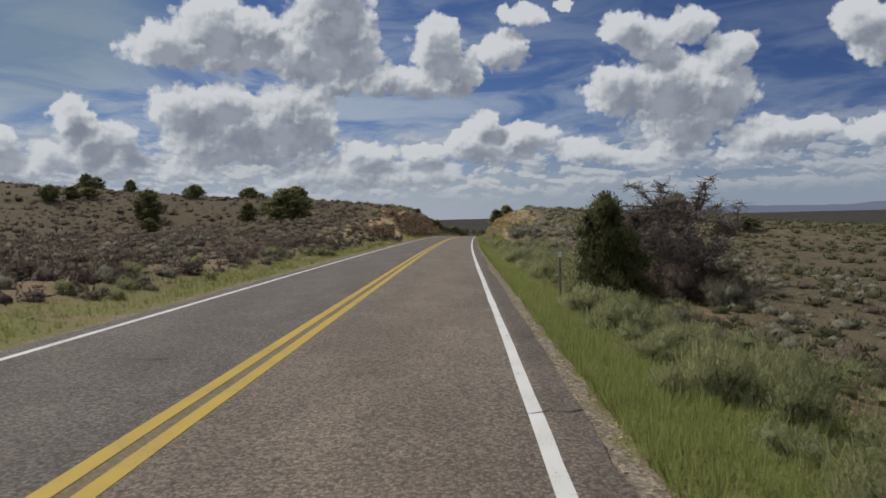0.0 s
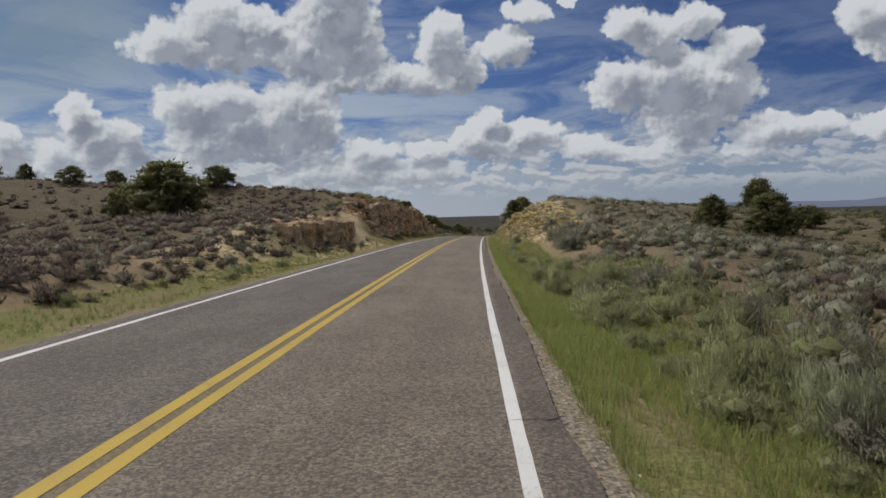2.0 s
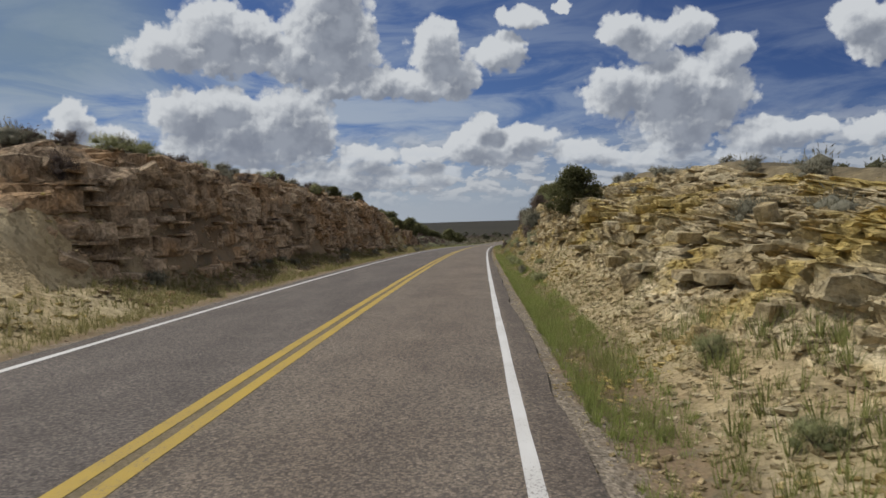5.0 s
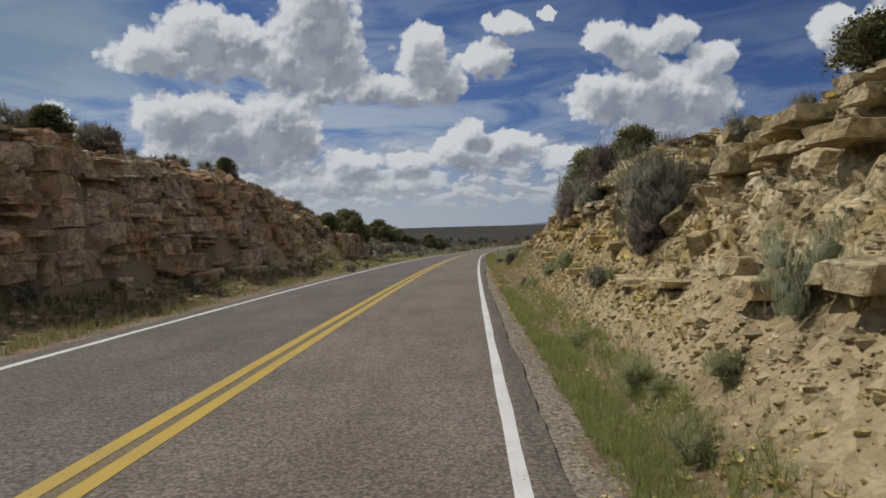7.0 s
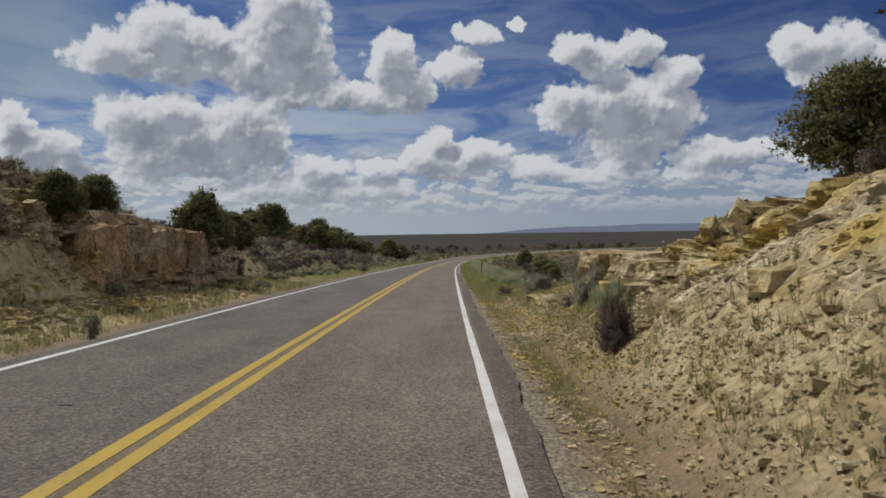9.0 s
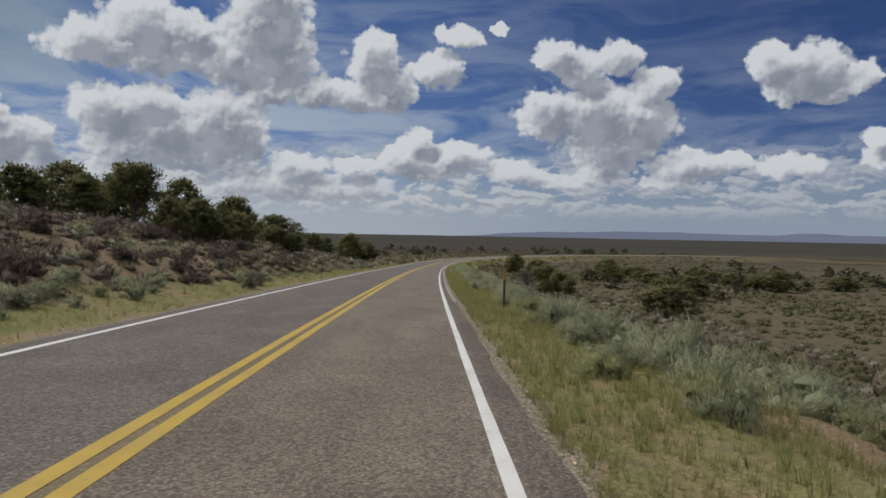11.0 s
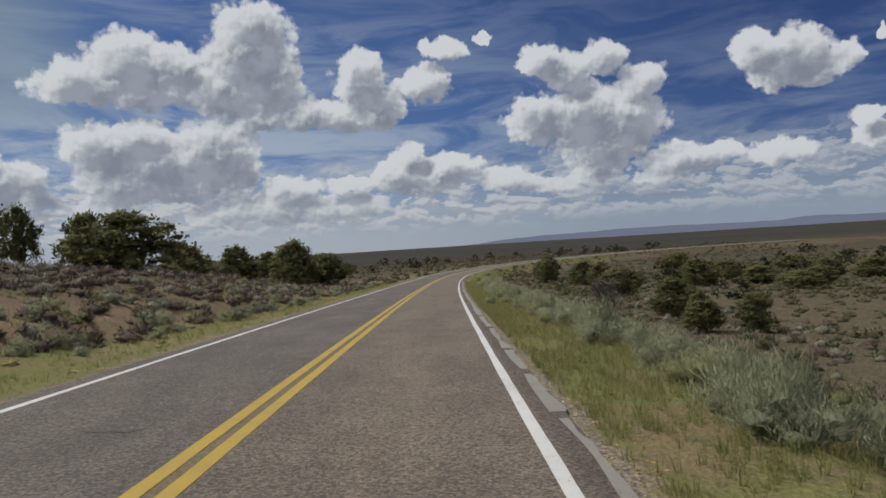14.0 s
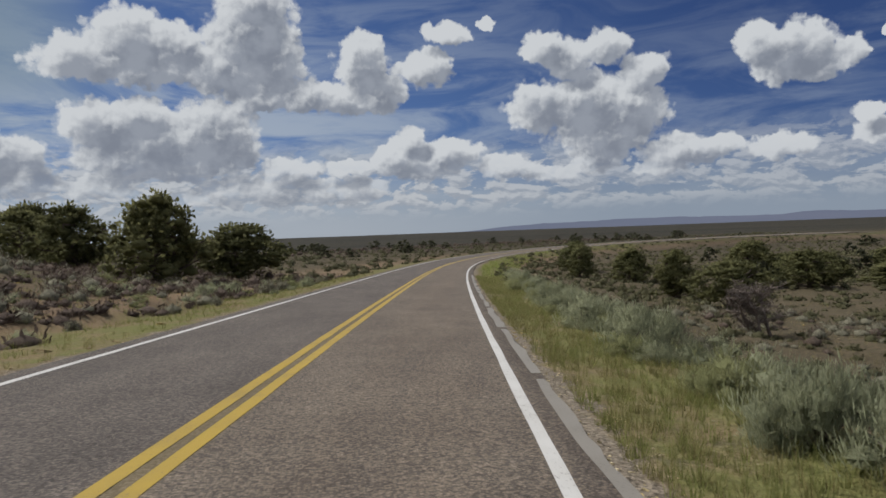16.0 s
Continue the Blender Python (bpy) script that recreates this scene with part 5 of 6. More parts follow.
brush_field("brush_left_south", SAGE_BROWN, 3200, -8, 110, -30, -6.6, 0.25, 0.6, 307, "dense dry brown brush on the hillside")
brush_field("brush_hill_north", SAGE_BROWN, 2600, 190, 335, -24, -7, 0.25, 0.65, 308, "dry brown brush on the low hill beside the road")
brush_field("brush_left_near", SAGE_BROWN, 6500, -10, 330, -60, -8.5, 0.28, 0.75, 301, "dry brown brush covering the hillside")
brush_field("brush_left_far", SAGE_BROWN, 5500, 30, 560, -150, -26, 0.4, 1.1, 302, "grey sagebrush covering the hillside")
brush_field("brush_right_near", OLIVE, 7500, -10, 420, 9.5, 70, 0.28, 0.8, 303, "olive brush on the plain")
brush_field("brush_right_far", OLIVE, 6500, 0, 520, 50, 210, 0.5, 1.2, 304, "olive brush on the far plain")
brush_field("brush_ahead", OLIVE, 2200, 320, 585, -60, -6, 0.4, 1.0, 305, "grey sagebrush beside the distant road")
brush_field("brush_ahead_right", OLIVE, 1500, 320, 585, 6, 70, 0.4, 1.0, 306, "grey sagebrush beside the distant road")


def grass_band(name, leaf, count, s0, s1, u0, u1, height, seed, label, power=1.0, blades=9):
    """Grass: each tuft a fan of thin blades."""
    gen = np.random.default_rng(seed)
    a = gen.uniform(0, 6.283, blades)
    lean = gen.uniform(0.1, 0.65, blades)
    foot = np.stack([np.cos(a) * 0.2, np.sin(a) * 0.2, a * 0 - 0.06], -1)
    side = np.stack([-np.sin(a), np.cos(a), a * 0], -1) * 0.028
    tip = np.stack([np.cos(a) * (0.2 + lean), np.sin(a) * (0.2 + lean), gen.uniform(0.55, 1.0, blades)], -1)
    v = np.stack([foot - side, foot + side, tip], 1).reshape(-1, 3)
    f = np.arange(blades * 3).reshape(-1, 3)
    s = gen.uniform(s0, s1, count)
    u = u0 + (u1 - u0) * gen.random(count) ** power
    keep = fbm(s / 2.5, u / 1.2, seed, 3) + gen.uniform(-0.6, 0.6, count) > -0.25
    s, u = s[keep], u[keep]
    x, y, _ = road_at(s, u)
    h = height * gen.uniform(0.4, 1.2, len(s))
    vv, ff, _ = spread((v, f, None), np.stack([x, y, land(x, y), gen.uniform(0, 6.28, len(s)), h * gen.uniform(0.6, 1.1, len(s)), h], -1))
    # blades take the light of the open sward
    way = np.array([-0.4, -0.1, 0.9])
    normals = way + gen.normal(0, 0.2, vv.shape)
    normals /= np.linalg.norm(normals, axis=1)[:, None]
    return thing(name, mesh_from(name, vv, facing(vv, ff, normals), leaf, normals=normals), label, "grass", kind="stuff")


grass_band("grass_right_south", GRASS_GREEN, 24000, -4, 54, 4.32, 8.8, 0.27, 401, "lush green grass along the road verge", 1.3)
grass_band("grass_right_lime", GRASS_GREEN, 16000, -4, 70, 4.25, 5.9, 0.17, 413, "short bright green growth beside the gravel")
grass_band("grass_right_straw", GRASS_DRY, 6000, -4, 60, 4.3, 8.0, 0.24, 417, "straw-coloured grass among the green verge", 1.0, 6)
grass_band("grass_right_cut", GRASS_GREEN, 17000, 48, 150, 4.3, 5.4, 0.22, 402, "green grass in the ditch below the rock bank", 1.2)
grass_band("grass_right_cut_dry", GRASS_DRY, 15000, 64, 196, 4.45, 7.2, 0.22, 403, "straw-coloured grass on the cut bank", 1.6, 6)
grass_band("grass_foot_tufts", GRASS_DRY, 1500, 156, 184, 5.5, 6.5, 0.26, 421, "sparse yellow-green tufts along the foot of the bank", 1.0, 8)
grass_band("grass_right_north", GRASS_OLIVE, 26000, 186, 330, 4.2, 9.6, 0.24, 404, "olive green grass along the road verge")
grass_band("grass_right_north_dry", GRASS_DRY, 15000, 184, 330, 4.2, 8.2, 0.24, 405, "yellow-green seeding grass along the road verge", 1.1)
grass_band("grass_left_south", GRASS_GREEN, 4500, -4, 80, -7.0, -4.9, 0.2, 406, "green and yellow grass along the far verge")
grass_band("grass_left_dry", GRASS_DRY, 8500, -4, 335, -7.2, -4.8, 0.19, 407, "dry grass along the far verge")
grass_band("grass_left_cut", GRASS_DRY, 11000, 98, 196, -7.6, -4.9, 0.34, 414, "dry olive grass below the rock face", 1.0, 7)
grass_band("grass_left_north", GRASS_OLIVE, 3500, 190, 335, -7.0, -4.9, 0.19, 408, "green grass along the far verge")
grass_band("grass_far_right", GRASS_GREEN, 2600, 330, 480, 4.8, 9.0, 0.5, 409, "green grass along the distant verge")
grass_band("grass_hill_north", GRASS_OLIVE, 8500, 186, 335, -15, -6.4, 0.24, 415, "olive grass on the low hill beside the road", 1.2, 7)
grass_band("grass_bank_south", GRASS_OLIVE, 5000, 28, 64, 5.4, 10.5, 0.24, 416, "olive grass between the bushes on the bank", 1.0, 7)
grass_band("grass_bank_tufts", GRASS_OLIVE, 3200, 60, 98, 4.8, 7.2, 0.34, 418, "coarse olive grass tufts on the soil bank", 1.3, 9)
grass_band("grass_hill_left", GRASS_DRY, 11000, 0, 330, -34, -7.5, 0.24, 410, "thin dry grass between the brush on the hill", 1.2, 5)
grass_band("grass_flat_right", GRASS_DRY, 7000, 0, 96, 8.5, 26, 0.24, 411, "thin dry grass between the sagebrush", 1.2, 5)
grass_band("grass_plain_right", GRASS_DRY, 10000, 192, 340, 8.5, 36, 0.24, 412, "thin dry grass between the sagebrush on the plain", 1.2, 5)


# ---- trees ----
def tube(bm, pts, radii, sides=6):
    """A tapered limb through points."""
    rings = []
    for i, p in enumerate(pts):
        d = (pts[min(i + 1, len(pts) - 1)] - pts[max(i - 1, 0)]).normalized()
        a = d.orthogonal().normalized()
        b = d.cross(a)
        rings.append([bm.verts.new(p + (a * math.cos(6.2832 * k / sides) + b * math.sin(6.2832 * k / sides)) * radii[i]) for k in range(sides)])
    for r0, r1 in zip(rings, rings[1:]):
        for k in range(sides):
            bm.faces.new((r0[k], r0[(k + 1) % sides], r1[(k + 1) % sides], r1[k]))


def bent(rng, start, way, length, steps, wander, lift=0.0):
    pts, p, d = [start.copy()], start.copy(), way.normalized()
    for _ in range(steps):
        d = (d + Vector((rng.gauss(0, wander), rng.gauss(0, wander), rng.gauss(0, wander) + lift))).normalized()
        p = p + d * (length / steps)
        pts.append(p.copy())
    return pts


def mesh_of(bm, name, mat):
    me = bpy.data.meshes.new(name)
    bm.to_mesh(me)
    bm.free()
    me.materials.append(mat)
    return me


def clump_arrays(gen, centres, radii, leaves, leaf):
    """Leaf sprays round a set of clump centres."""
    k = np.repeat(np.arange(len(centres)), leaves)
    d = gen.normal(0, 1, (len(k), 3))
    d /= np.linalg.norm(d, axis=1)[:, None]
    r = radii[k] * gen.random(len(k)) ** 0.45
    p = centres[k] + d * r[:, None] * np.array([1, 1, 0.8])
    up = d + np.array([0, 0, 0.6]) + gen.normal(0, 0.5, d.shape)
    up /= np.linalg.norm(up, axis=1)[:, None]
    side = np.cross(up, gen.normal(0, 1, d.shape))
    side /= np.linalg.norm(side, axis=1)[:, None]
    s = leaf * gen.uniform(0.6, 1.4, len(k))[:, None]
    v = np.stack([p - up * s, p + side * s * 0.5, p + up * s, p - side * s * 0.5], 1).reshape(-1, 3)
    out = d * 0.8 + (p - np.array([0, 0, 0.4])) * 1.6 + gen.normal(0, 0.2, d.shape)
    out = np.repeat(out / np.linalg.norm(out, axis=1)[:, None], 4, 0)
    return v, facing(v, np.arange(len(v)).reshape(-1, 4), out), out


def juniper(seed, clumps, leaves, leaf, label, mat=None, low=0.0, width=0.42):
    """A juniper of height 1: forked trunk, limbs and a ragged crown of leaf sprays."""
    rng, gen = random.Random(seed), np.random.default_rng(seed)
    tree = tagged(new("juniper_tree"), label, "tree", "junipers")
    bm = bmesh.new()
    centres, radii = [], []
    for fork in range(rng.choice((1, 2, 2, 3)) if clumps > 50 else 1):
        lean = Vector((rng.gauss(0, 0.22), rng.gauss(0, 0.22), 1))
        trunk = bent(rng, Vector((rng.gauss(0, 0.02), rng.gauss(0, 0.02), -0.06)), lean, 0.75, 7, 0.10)
        tube(bm, trunk, [0.045 * (1 - i / 8.5) for i in range(8)], 7)
        for i in range(9 if clumps > 50 else 4):
            at = rng.randrange(1, 8)
            a = rng.uniform(0, 6.28)
            reach = width * (0.55 + 0.55 * rng.random()) * (1.1 - 0.075 * at)
            limb = bent(rng, trunk[at], Vector((math.cos(a), math.sin(a), rng.uniform(0.15, 0.7))), reach, 4, 0.18, 0.08)
            tube(bm, limb, [0.018, 0.014, 0.011, 0.008, 0.004], 4)
            for q in limb[4:]:
                centres.append((q.x, q.y, q.z))
                radii.append(rng.uniform(0.07, 0.13))
    part("trunk", mesh_of(bm, "trunk", BARK), tree)
    while len(centres) < clumps:
        a, z = rng.uniform(0, 6.28), rng.uniform(0.08 + low, 0.95)
        belly = math.sin(min(1.0, (z - low * 0.5) * 0.9 + 0.15) * math.pi) ** 0.5
        r = width * belly * (1.12 - 0.35 * z) * rng.uniform(0.35, 1.05) * (1 + 0.14 * math.sin(a * 2 + seed) + 0.12 * math.sin(a * 3 + z * 9))
        centres.append((r * math.cos(a), r * math.sin(a), z * 0.94))
        radii.append(rng.uniform(0.09, 0.16))
    v, f, normals = clump_arrays(gen, np.array(centres), np.array(radii), leaves, leaf)
    f = np.concatenate([f[:, [0, 1, 2]], f[:, [0, 2, 3]]])
    ball, ball_faces = BALLS[1]
    keep = [i for i in range(len(centres)) if i % 3]
    inner = [(ball * np.array([1, 1, 0.75]) * radii[i] * (0.42 if leaves < 60 else 0.25) * (1 + 0.25 * gen.random((len(ball), 1))) + np.array(centres[i]), ball_faces, ball) for i in keep]
    v, f, normals = as_one((v, f, normals), *inner)
    v[:, 2] *= 1 / v[:, 2].max()
    part("crown", mesh_from("crown", v, f, mat or JUNIPER, normals=normals), tree)
    tree.location = (0, -520, -60)
    return tree


NEAR_TREES = [juniper(520 + k, 170, 100, 0.016, "dark green juniper with a full ragged crown beside the road", low=(0.0, 0.1)[k % 2], width=(0.44, 0.40, 0.48)[k % 3]) for k in range(3)]
TALL_TREES = [juniper(560 + k, 130, 60, 0.02, "juniper with a bare lower trunk and a rounded dark crown", low=0.34, width=0.40) for k in range(2)]
TREES = [juniper(500 + k, 130, 34, 0.025, "dark green juniper with a ragged crown on the slope", low=(0.0, 0.12, 0.05)[k % 3], width=(0.46, 0.40, 0.52, 0.36)[k % 4]) for k in range(6)]
SMALL_TREES = [juniper(540 + k, 26, 16, 0.075, "small distant juniper on the plain", JUNIPER_FAR, width=0.55) for k in range(4)]


def snag(seed, height, label, twigs=8):
    """A bare dead tree: trunk, limbs and twigs."""
    rng = random.Random(seed)
    tree = tagged(new("dead_tree"), label, "tree", "dead trees")
    bm, fine = bmesh.new(), bmesh.new()
    for fork in range(3):
        trunk = bent(rng, Vector((rng.gauss(0, 0.05), rng.gauss(0, 0.05), -0.05)) * height, Vector((rng.gauss(0, 0.3), rng.gauss(0, 0.3), 1)), height * 0.8, 8, 0.14)
        tube(bm, trunk, [height * 0.028 * (1 - i / 10) for i in range(9)], 7)
        for i in range(16):
            at = rng.randrange(2, 9)
            a = rng.uniform(0, 6.28)
            limb = bent(rng, trunk[at], Vector((math.cos(a), math.sin(a), rng.uniform(0.1, 1.2))), height * rng.uniform(0.18, 0.36), 5, 0.32, 0.06)
            tube(bm, limb, [height * k for k in (0.011, 0.009, 0.007, 0.005, 0.004, 0.002)], 5)
            for q in limb[1:]:
                for _ in range(twigs):
                    b = rng.uniform(0, 6.28)
                    twig = bent(rng, q, Vector((math.cos(b), math.sin(b), rng.uniform(-0.4, 0.8))), height * rng.uniform(0.05, 0.13), 3, 0.45)
                    tube(fine, twig, [height * k for k in (0.0040, 0.0032, 0.0024, 0.0014)], 3)
    part("trunk", mesh_of(bm, "trunk", DEAD), tree)
    part("fine_branchwork", mesh_of(fine, "fine_branchwork", DEAD), tree)
    return tree


# x, y, height, width; the left hill and the right flat at the start
JUNIPERS = [(-10.5, 87.5, 4.4, 6.2), (-17.2, 96.1, 3.0, 2.8), (-32.3, 100.0, 4.6, 5.0), (-26.0, 82.0, 2.0, 2.7), (-12.0, 110.3, 2.4, 3.4), (-39.9, 153.0, 3.0, 3.6), (-26.2, 143.0, 3.0, 4.6), (-88.0, 236.0, 3.4, 4.4), (-91.0, 197.6, 4.9, 4.9), (-17.2, 164.0, 2.6, 3.4), (-29.4, 172.0, 3.2, 4.2), (-25.9, 174.0, 3.0, 2.9), (-64.0, 160.0, 3.4, 3.4), (-53.0, 150.0, 2.8, 2.8), (-75.0, 190.0, 3.6, 4.2), (-60.0, 145.0, 3.5, 3.6), (-104.0, 210.0, 4.0, 4.6)]
JUNIPERS += [(36.5, 85.0, 3.5, 4.4), (35.6, 93.0, 2.8, 3.2), (41.0, 92.0, 2.3, 3.2), (46.0, 95.0, 2.2, 3.0), (66.0, 140.0, 3.8, 5.0), (61.0, 130.0, 4.4, 4.4), (21.7, 115.4, 2.4, 2.2), (10.9, 23.5, 3.9, 2.2), (11.9, 24.6, 2.6, 2.2), (47.0, 84.0, 2.0, 3.6), (52.0, 88.0, 2.0, 3.6)]
# the top of the cut
JUNIPERS += [(26.2, 131.2, 1.25, 1.35), (31.6, 161.6, 3.8, 3.5), (31.6, 165.3, 2.0, 2.0), (29.6, 149.4, 2.2, 2.6), (8.8, 142.0, 0.9, 1.3), (5.2, 137.0, 0.9, 1.2), (10.0, 160.0, 1.1, 1.3)]
# the row on the low hill past the cut
JUNIPERS += [(14.0, 203.0, 2.5, 2.1), (16.5, 188.0, 2.9, 2.2), (4.1, 214.8, 1.9, 1.9), (13.5, 247.0, 4.9, 4.4), (10.0, 256.0, 4.9, 4.8), (19.3, 264.9, 4.6, 3.7), (11.2, 279.3, 6.8, 5.3), (15.9, 292.8, 4.5, 2.2), (17.7, 301.2, 4.9, 4.1), (21.5, 298.0, 4.9, 6.9), (0.2, 272.0, 6.8, 7.8), (8.6, 298.6, 6.2, 6.7), (4.0, 250.0, 4.4, 4.6)]
JUNIPERS += [(34.0, 314.6, 4.9, 5.4), (37.5, 326.4, 4.1, 6.3), (21.1, 329.4, 4.1, 5.0), (27.4, 320.9, 4.2, 4.5), (17.0, 342.0, 5.2, 5.6), (30.0, 336.0, 3.8, 3.8), (9.0, 345.0, 5.8, 6.0)]
JUNIPERS += [(15.6, 192.0, 2.0, 2.2), (16.3, 198.4, 2.2, 2.4), (15.9, 205.6, 2.0, 2.2), (10.0, 228.0, 2.9, 3.2), (7.0, 236.0, 3.2, 3.6), (12.0, 240.0, 3.2, 3.6), (16.5, 262.0, 3.4, 3.7), (14.6, 176.5, 1.5, 1.6), (14.2, 181.0, 1.4, 1.7)]
JUNIPERS += [(18.6, 236.6, 2.7, 2.6), (20.0, 238.6, 2.8, 2.8), (20.9, 240.6, 2.4, 2.6), (21.9, 246.4, 2.6, 2.9), (24.0, 256.5, 2.1, 2.6), (25.8, 257.5, 2.0, 2.5)]
JUNIPERS += [(-48.7, 105.3, 2.5, 3.0), (-46.8, 108.7, 2.1, 2.9), (-45.4, 112.0, 1.8, 3.2), (-30.2, 116.0, 2.0, 2.6)]
# the right flat past the cut
JUNIPERS += [(102.0 + 5.5 * k, 322.0 + 17.0 * ((k * 5) % 4), 2.6 + 0.4 * (k % 3), 5.5 + 1.2 * (k % 2)) for k in range(9)]
JUNIPERS += [(66.0, 256.0, 3.6, 5.6), (62.5, 277.0, 2.4, 2.4), (59.0, 277.0, 1.9, 2.2), (68.5, 297.0, 3.6, 4.4), (89.0, 290.0, 4.0, 5.2), (78.0, 335.0, 4.6, 4.5), (84.3, 357.0, 4.4, 5.3), (80.0, 364.0, 4.6, 4.0), (85.0, 378.0, 4.6, 5.0), (101.0, 347.0, 3.5, 4.6), (108.0, 365.0, 5.0, 6.8), (110.0, 350.0, 2.6, 3.4), (110.0, 328.0, 2.8, 5.6), (125.0, 316.0, 4.6, 7.0), (97.0, 340.0, 4.2, 5.6), (74.0, 320.0, 3.8, 5.0), (62.4, 283.0, 2.4, 2.0)]
# those whose trunk shows below the crown
RAISED = ((26.2, 131.2), (19.3, 264.9), (13.5, 247.0), (24.0, 256.5))
rng = random.Random(21)
for x, y, h, w in JUNIPERS:
    close = abs(float(road_coords(np.array([x]), np.array([y]))[1][0])) < 15.5 and y < 185
    model = rng.choice(TALL_TREES if (x, y) in RAISED else NEAR_TREES if close else TREES)
    made = copy_thing(model, scaled(x, y, ground_z(x, y) - 0.03 * h, rng.uniform(0, 6.28), 1, 1))
    made.scale = (w * 1.22, w * 1.22, h * 1.12)
for _ in range(200):
    if rng.random() < 0.62:
        s, u = rng.uniform(230, 560), rng.uniform(34, 330)
    else:
        s, u = rng.uniform(330, 560), rng.uniform(-160, -16)
    x, y, _ = (float(k) for k in road_at(s, u))
    h = rng.uniform(1.8, 3.6)
    made = copy_thing(rng.choice(SMALL_TREES), scaled(x, y, ground_z(x, y) - 0.1, rng.uniform(0, 6.28), 1, 1))
    made.scale = (h * rng.uniform(1.0, 1.5),) * 2 + (h,)

dead = snag(7, 5.8, "bare grey dead juniper full of twigs beside the embankment", 13)
dead.location, dead.scale = (15.6, 28.0, ground_z(15.6, 28.0)), (1.15, 1.15, 0.95)
dead = snag(8, 5.6, "leaning bare dead juniper beside the embankment", 11)
dead.location, dead.scale = (17.9, 29.3, ground_z(17.9, 29.3)), (1.2, 1.2, 0.9)
dead = snag(9, 0.75, "small bare dead shrub tree on the rock bank", twigs=3)
dead.location = (23.8, 121.5, ground_z(23.8, 121.5))

dead = snag(10, 3.4, "bare brown half-dead juniper on the flat", 9)
dead.location, dead.scale = (66.2, 306.0, ground_z(66.2, 306.0)), (1.3, 1.3, 1.0)

for ob in MODELS + TALL_TREES + NEAR_TREES + TREES + SMALL_TREES:
    for o in (*ob.children_recursive, ob):
        bpy.data.objects.remove(o)


PLATE = make_paint("yellow sign sheeting", (0.62, 0.44, 0.04), (0.50, 0.35, 0.05))


def marker_post(x, y, height, cap):
    root = tagged(new("marker_post"), "slim dark roadside post with a yellow marker plate", "post", "marker posts")
    bm = bmesh.new()
    bmesh.ops.create_cube(bm, size=1.0, matrix=Matrix.Translation((0, 0, height / 2 - 0.1)) @ Matrix.Diagonal((0.09, 0.035, height + 0.2, 1)))
    bmesh.ops.bevel(bm, geom=bm.edges[:], offset=0.008, segments=1, affect="EDGES")
    part("shaft", mesh_of(bm, "shaft", POST), root)
    if cap:
        bm = bmesh.new()
        bmesh.ops.create_cube(bm, size=1.0, matrix=Matrix.Translation((0, -0.028, height - 0.18)) @ Matrix.Diagonal((0.11, 0.012, 0.36, 1)))
        plate = part("plate", mesh_of(bm, "plate", PLATE), root, "narrow yellow marker plate")
        for k in range(3):
            bm = bmesh.new()
            bmesh.ops.create_cube(bm, size=1.0, matrix=Matrix.Translation((0, -0.037, height - 0.08 - 0.10 * k)) @ Matrix.Rotation(0.7, 4, "Y") @ Matrix.Diagonal((0.09, 0.006, 0.045, 1)))
            part("bar", mesh_of(bm, "bar", POST), plate, "dark slanting bar")
    root.location = (x, y, ground_z(x, y))
    root.rotation_euler = (0, 0, -0.15)
    return root


SILVER = make_paint("white reflector sheeting", (0.62, 0.62, 0.60), (0.5, 0.5, 0.47))


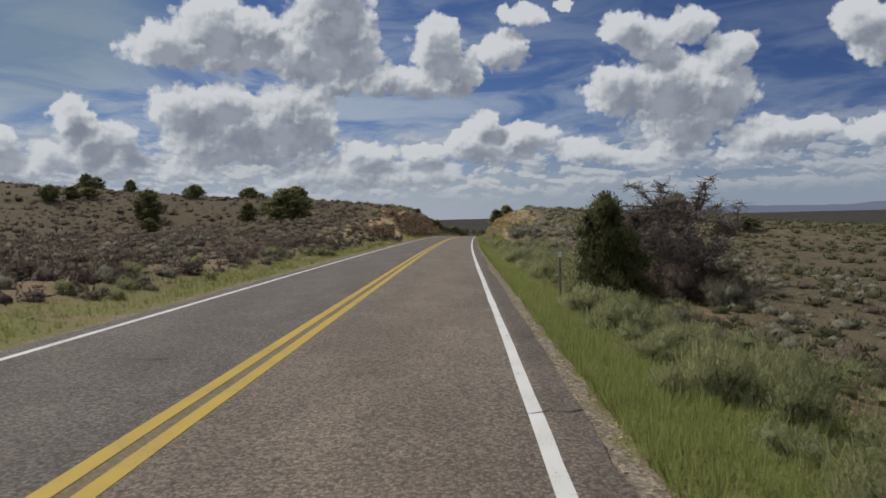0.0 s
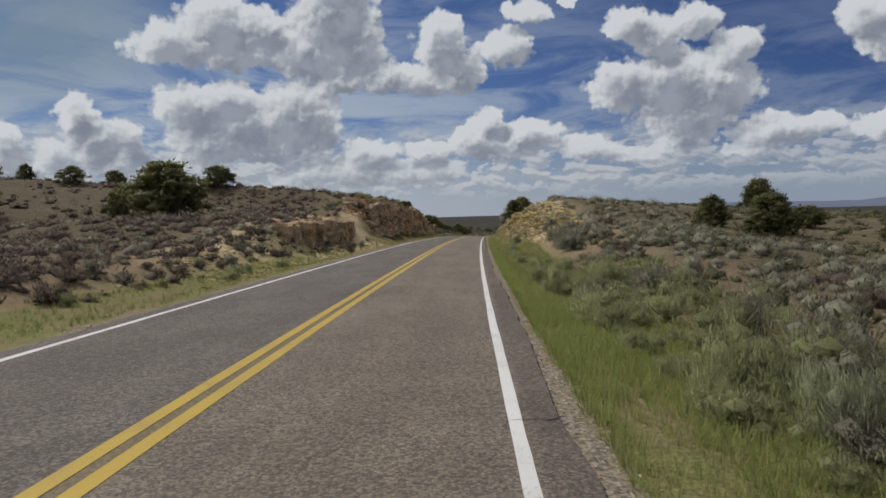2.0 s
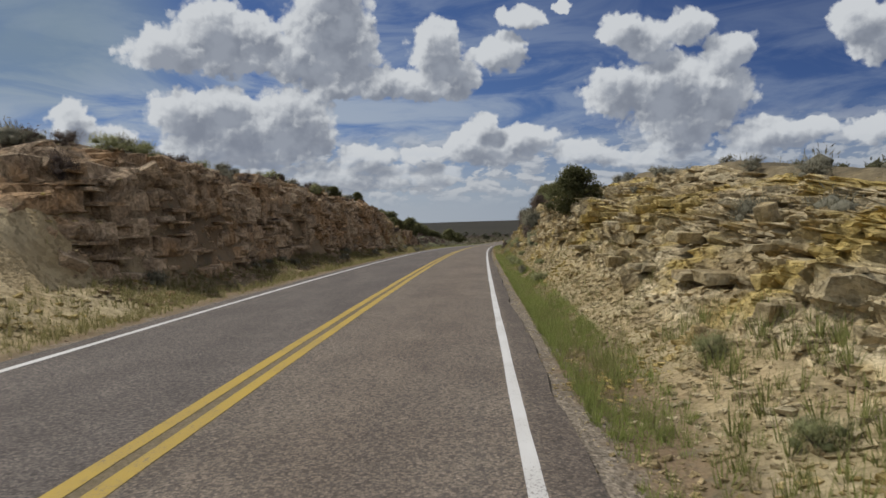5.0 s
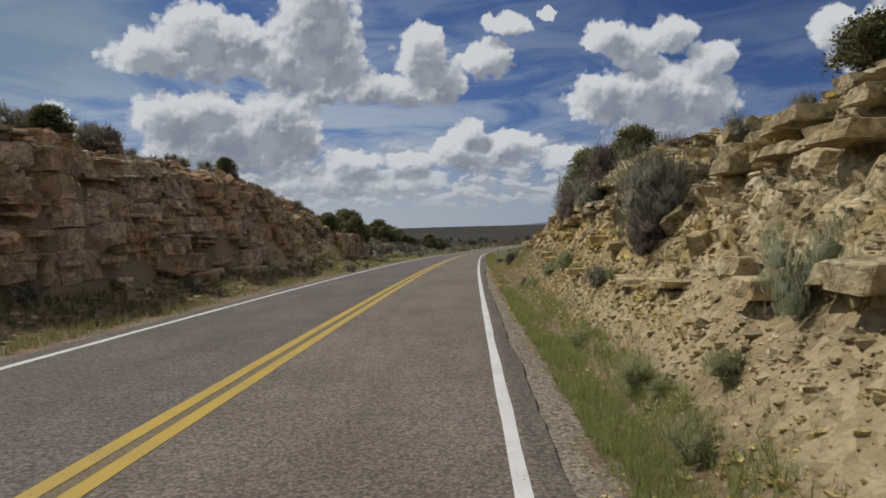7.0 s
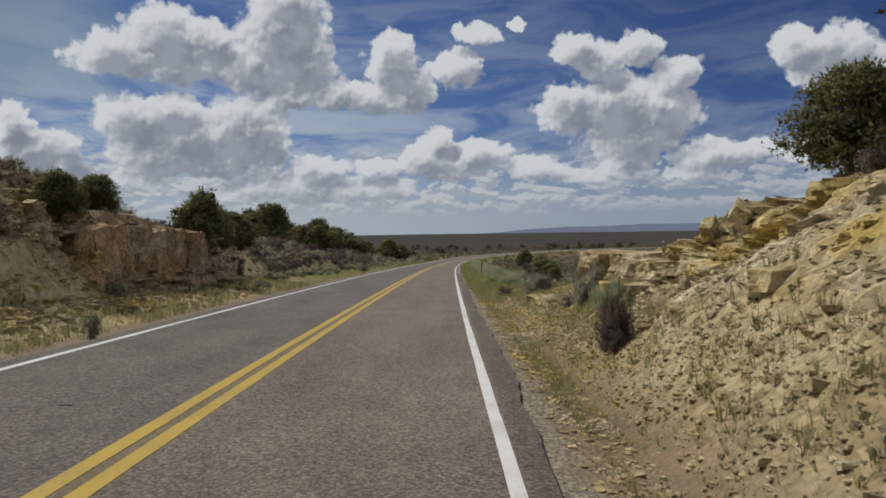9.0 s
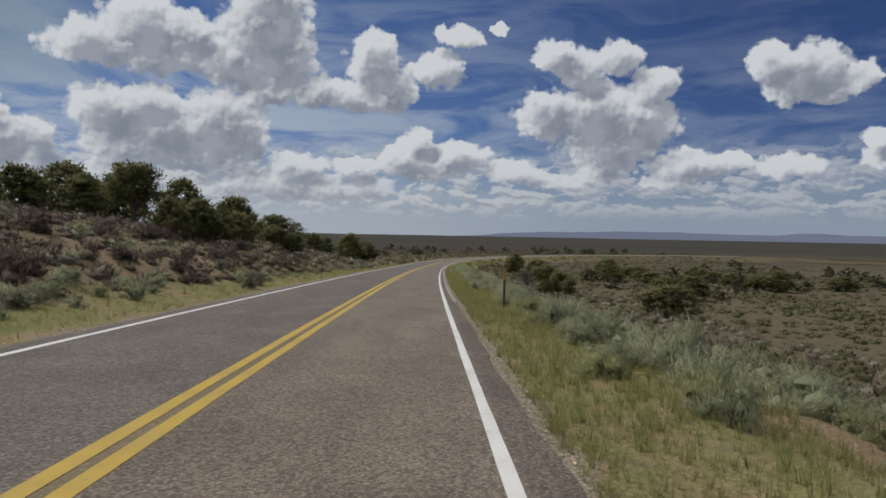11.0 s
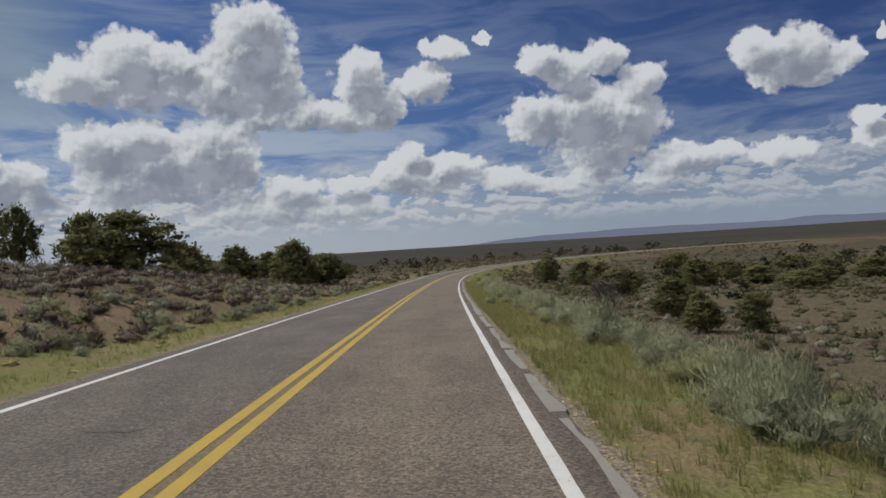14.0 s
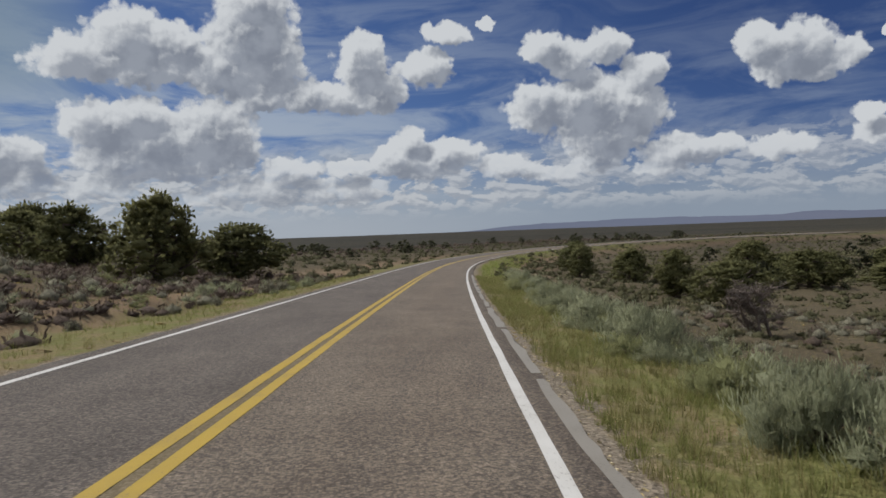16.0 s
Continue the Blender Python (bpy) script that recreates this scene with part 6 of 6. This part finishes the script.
def reflector_post(x, y, height):
    root = tagged(new("reflector_post"), "slim grey metal roadside post with a small white reflector", "post", "marker posts")
    bm = bmesh.new()
    bmesh.ops.create_cube(bm, size=1.0, matrix=Matrix.Translation((0, 0, height / 2 - 0.1)) @ Matrix.Diagonal((0.065, 0.03, height + 0.2, 1)))
    bmesh.ops.bevel(bm, geom=bm.edges[:], offset=0.008, segments=1, affect="EDGES")
    part("shaft", mesh_of(bm, "shaft", DEAD), root)
    bm = bmesh.new()
    bmesh.ops.create_cube(bm, size=1.0, matrix=Matrix.Translation((0, -0.024, height - 0.08)) @ Matrix.Diagonal((0.10, 0.012, 0.16, 1)))
    bmesh.ops.bevel(bm, geom=bm.edges[:], offset=0.004, segments=1, affect="EDGES")
    part("reflector", mesh_of(bm, "reflector", SILVER), root, "small white reflector plate")
    root.location = (x, y, ground_z(x, y))
    return root


reflector_post(7.7, 17.9, 1.42)
marker_post(35.87, 216.39, 1.54, True)
marker_post(66.8, 330.0, 0.9, False)


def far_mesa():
    """The table lands on the horizon; their blue haze is painted and glows."""
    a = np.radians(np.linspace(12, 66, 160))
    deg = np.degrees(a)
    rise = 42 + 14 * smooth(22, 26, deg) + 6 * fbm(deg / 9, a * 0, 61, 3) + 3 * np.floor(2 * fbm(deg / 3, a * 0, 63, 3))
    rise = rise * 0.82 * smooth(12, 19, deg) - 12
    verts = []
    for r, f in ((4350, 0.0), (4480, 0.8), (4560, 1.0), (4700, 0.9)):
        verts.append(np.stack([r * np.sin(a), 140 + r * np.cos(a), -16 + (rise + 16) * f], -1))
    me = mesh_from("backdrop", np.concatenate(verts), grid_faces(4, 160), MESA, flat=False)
    return thing("backdrop", me, "flat-topped mesas on the horizon, glowing with painted blue haze", "mesa", kind="structure")


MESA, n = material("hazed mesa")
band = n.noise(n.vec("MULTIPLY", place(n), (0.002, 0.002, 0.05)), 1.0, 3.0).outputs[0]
# the air's haze is put into this emission colour; the mesas are no lamp
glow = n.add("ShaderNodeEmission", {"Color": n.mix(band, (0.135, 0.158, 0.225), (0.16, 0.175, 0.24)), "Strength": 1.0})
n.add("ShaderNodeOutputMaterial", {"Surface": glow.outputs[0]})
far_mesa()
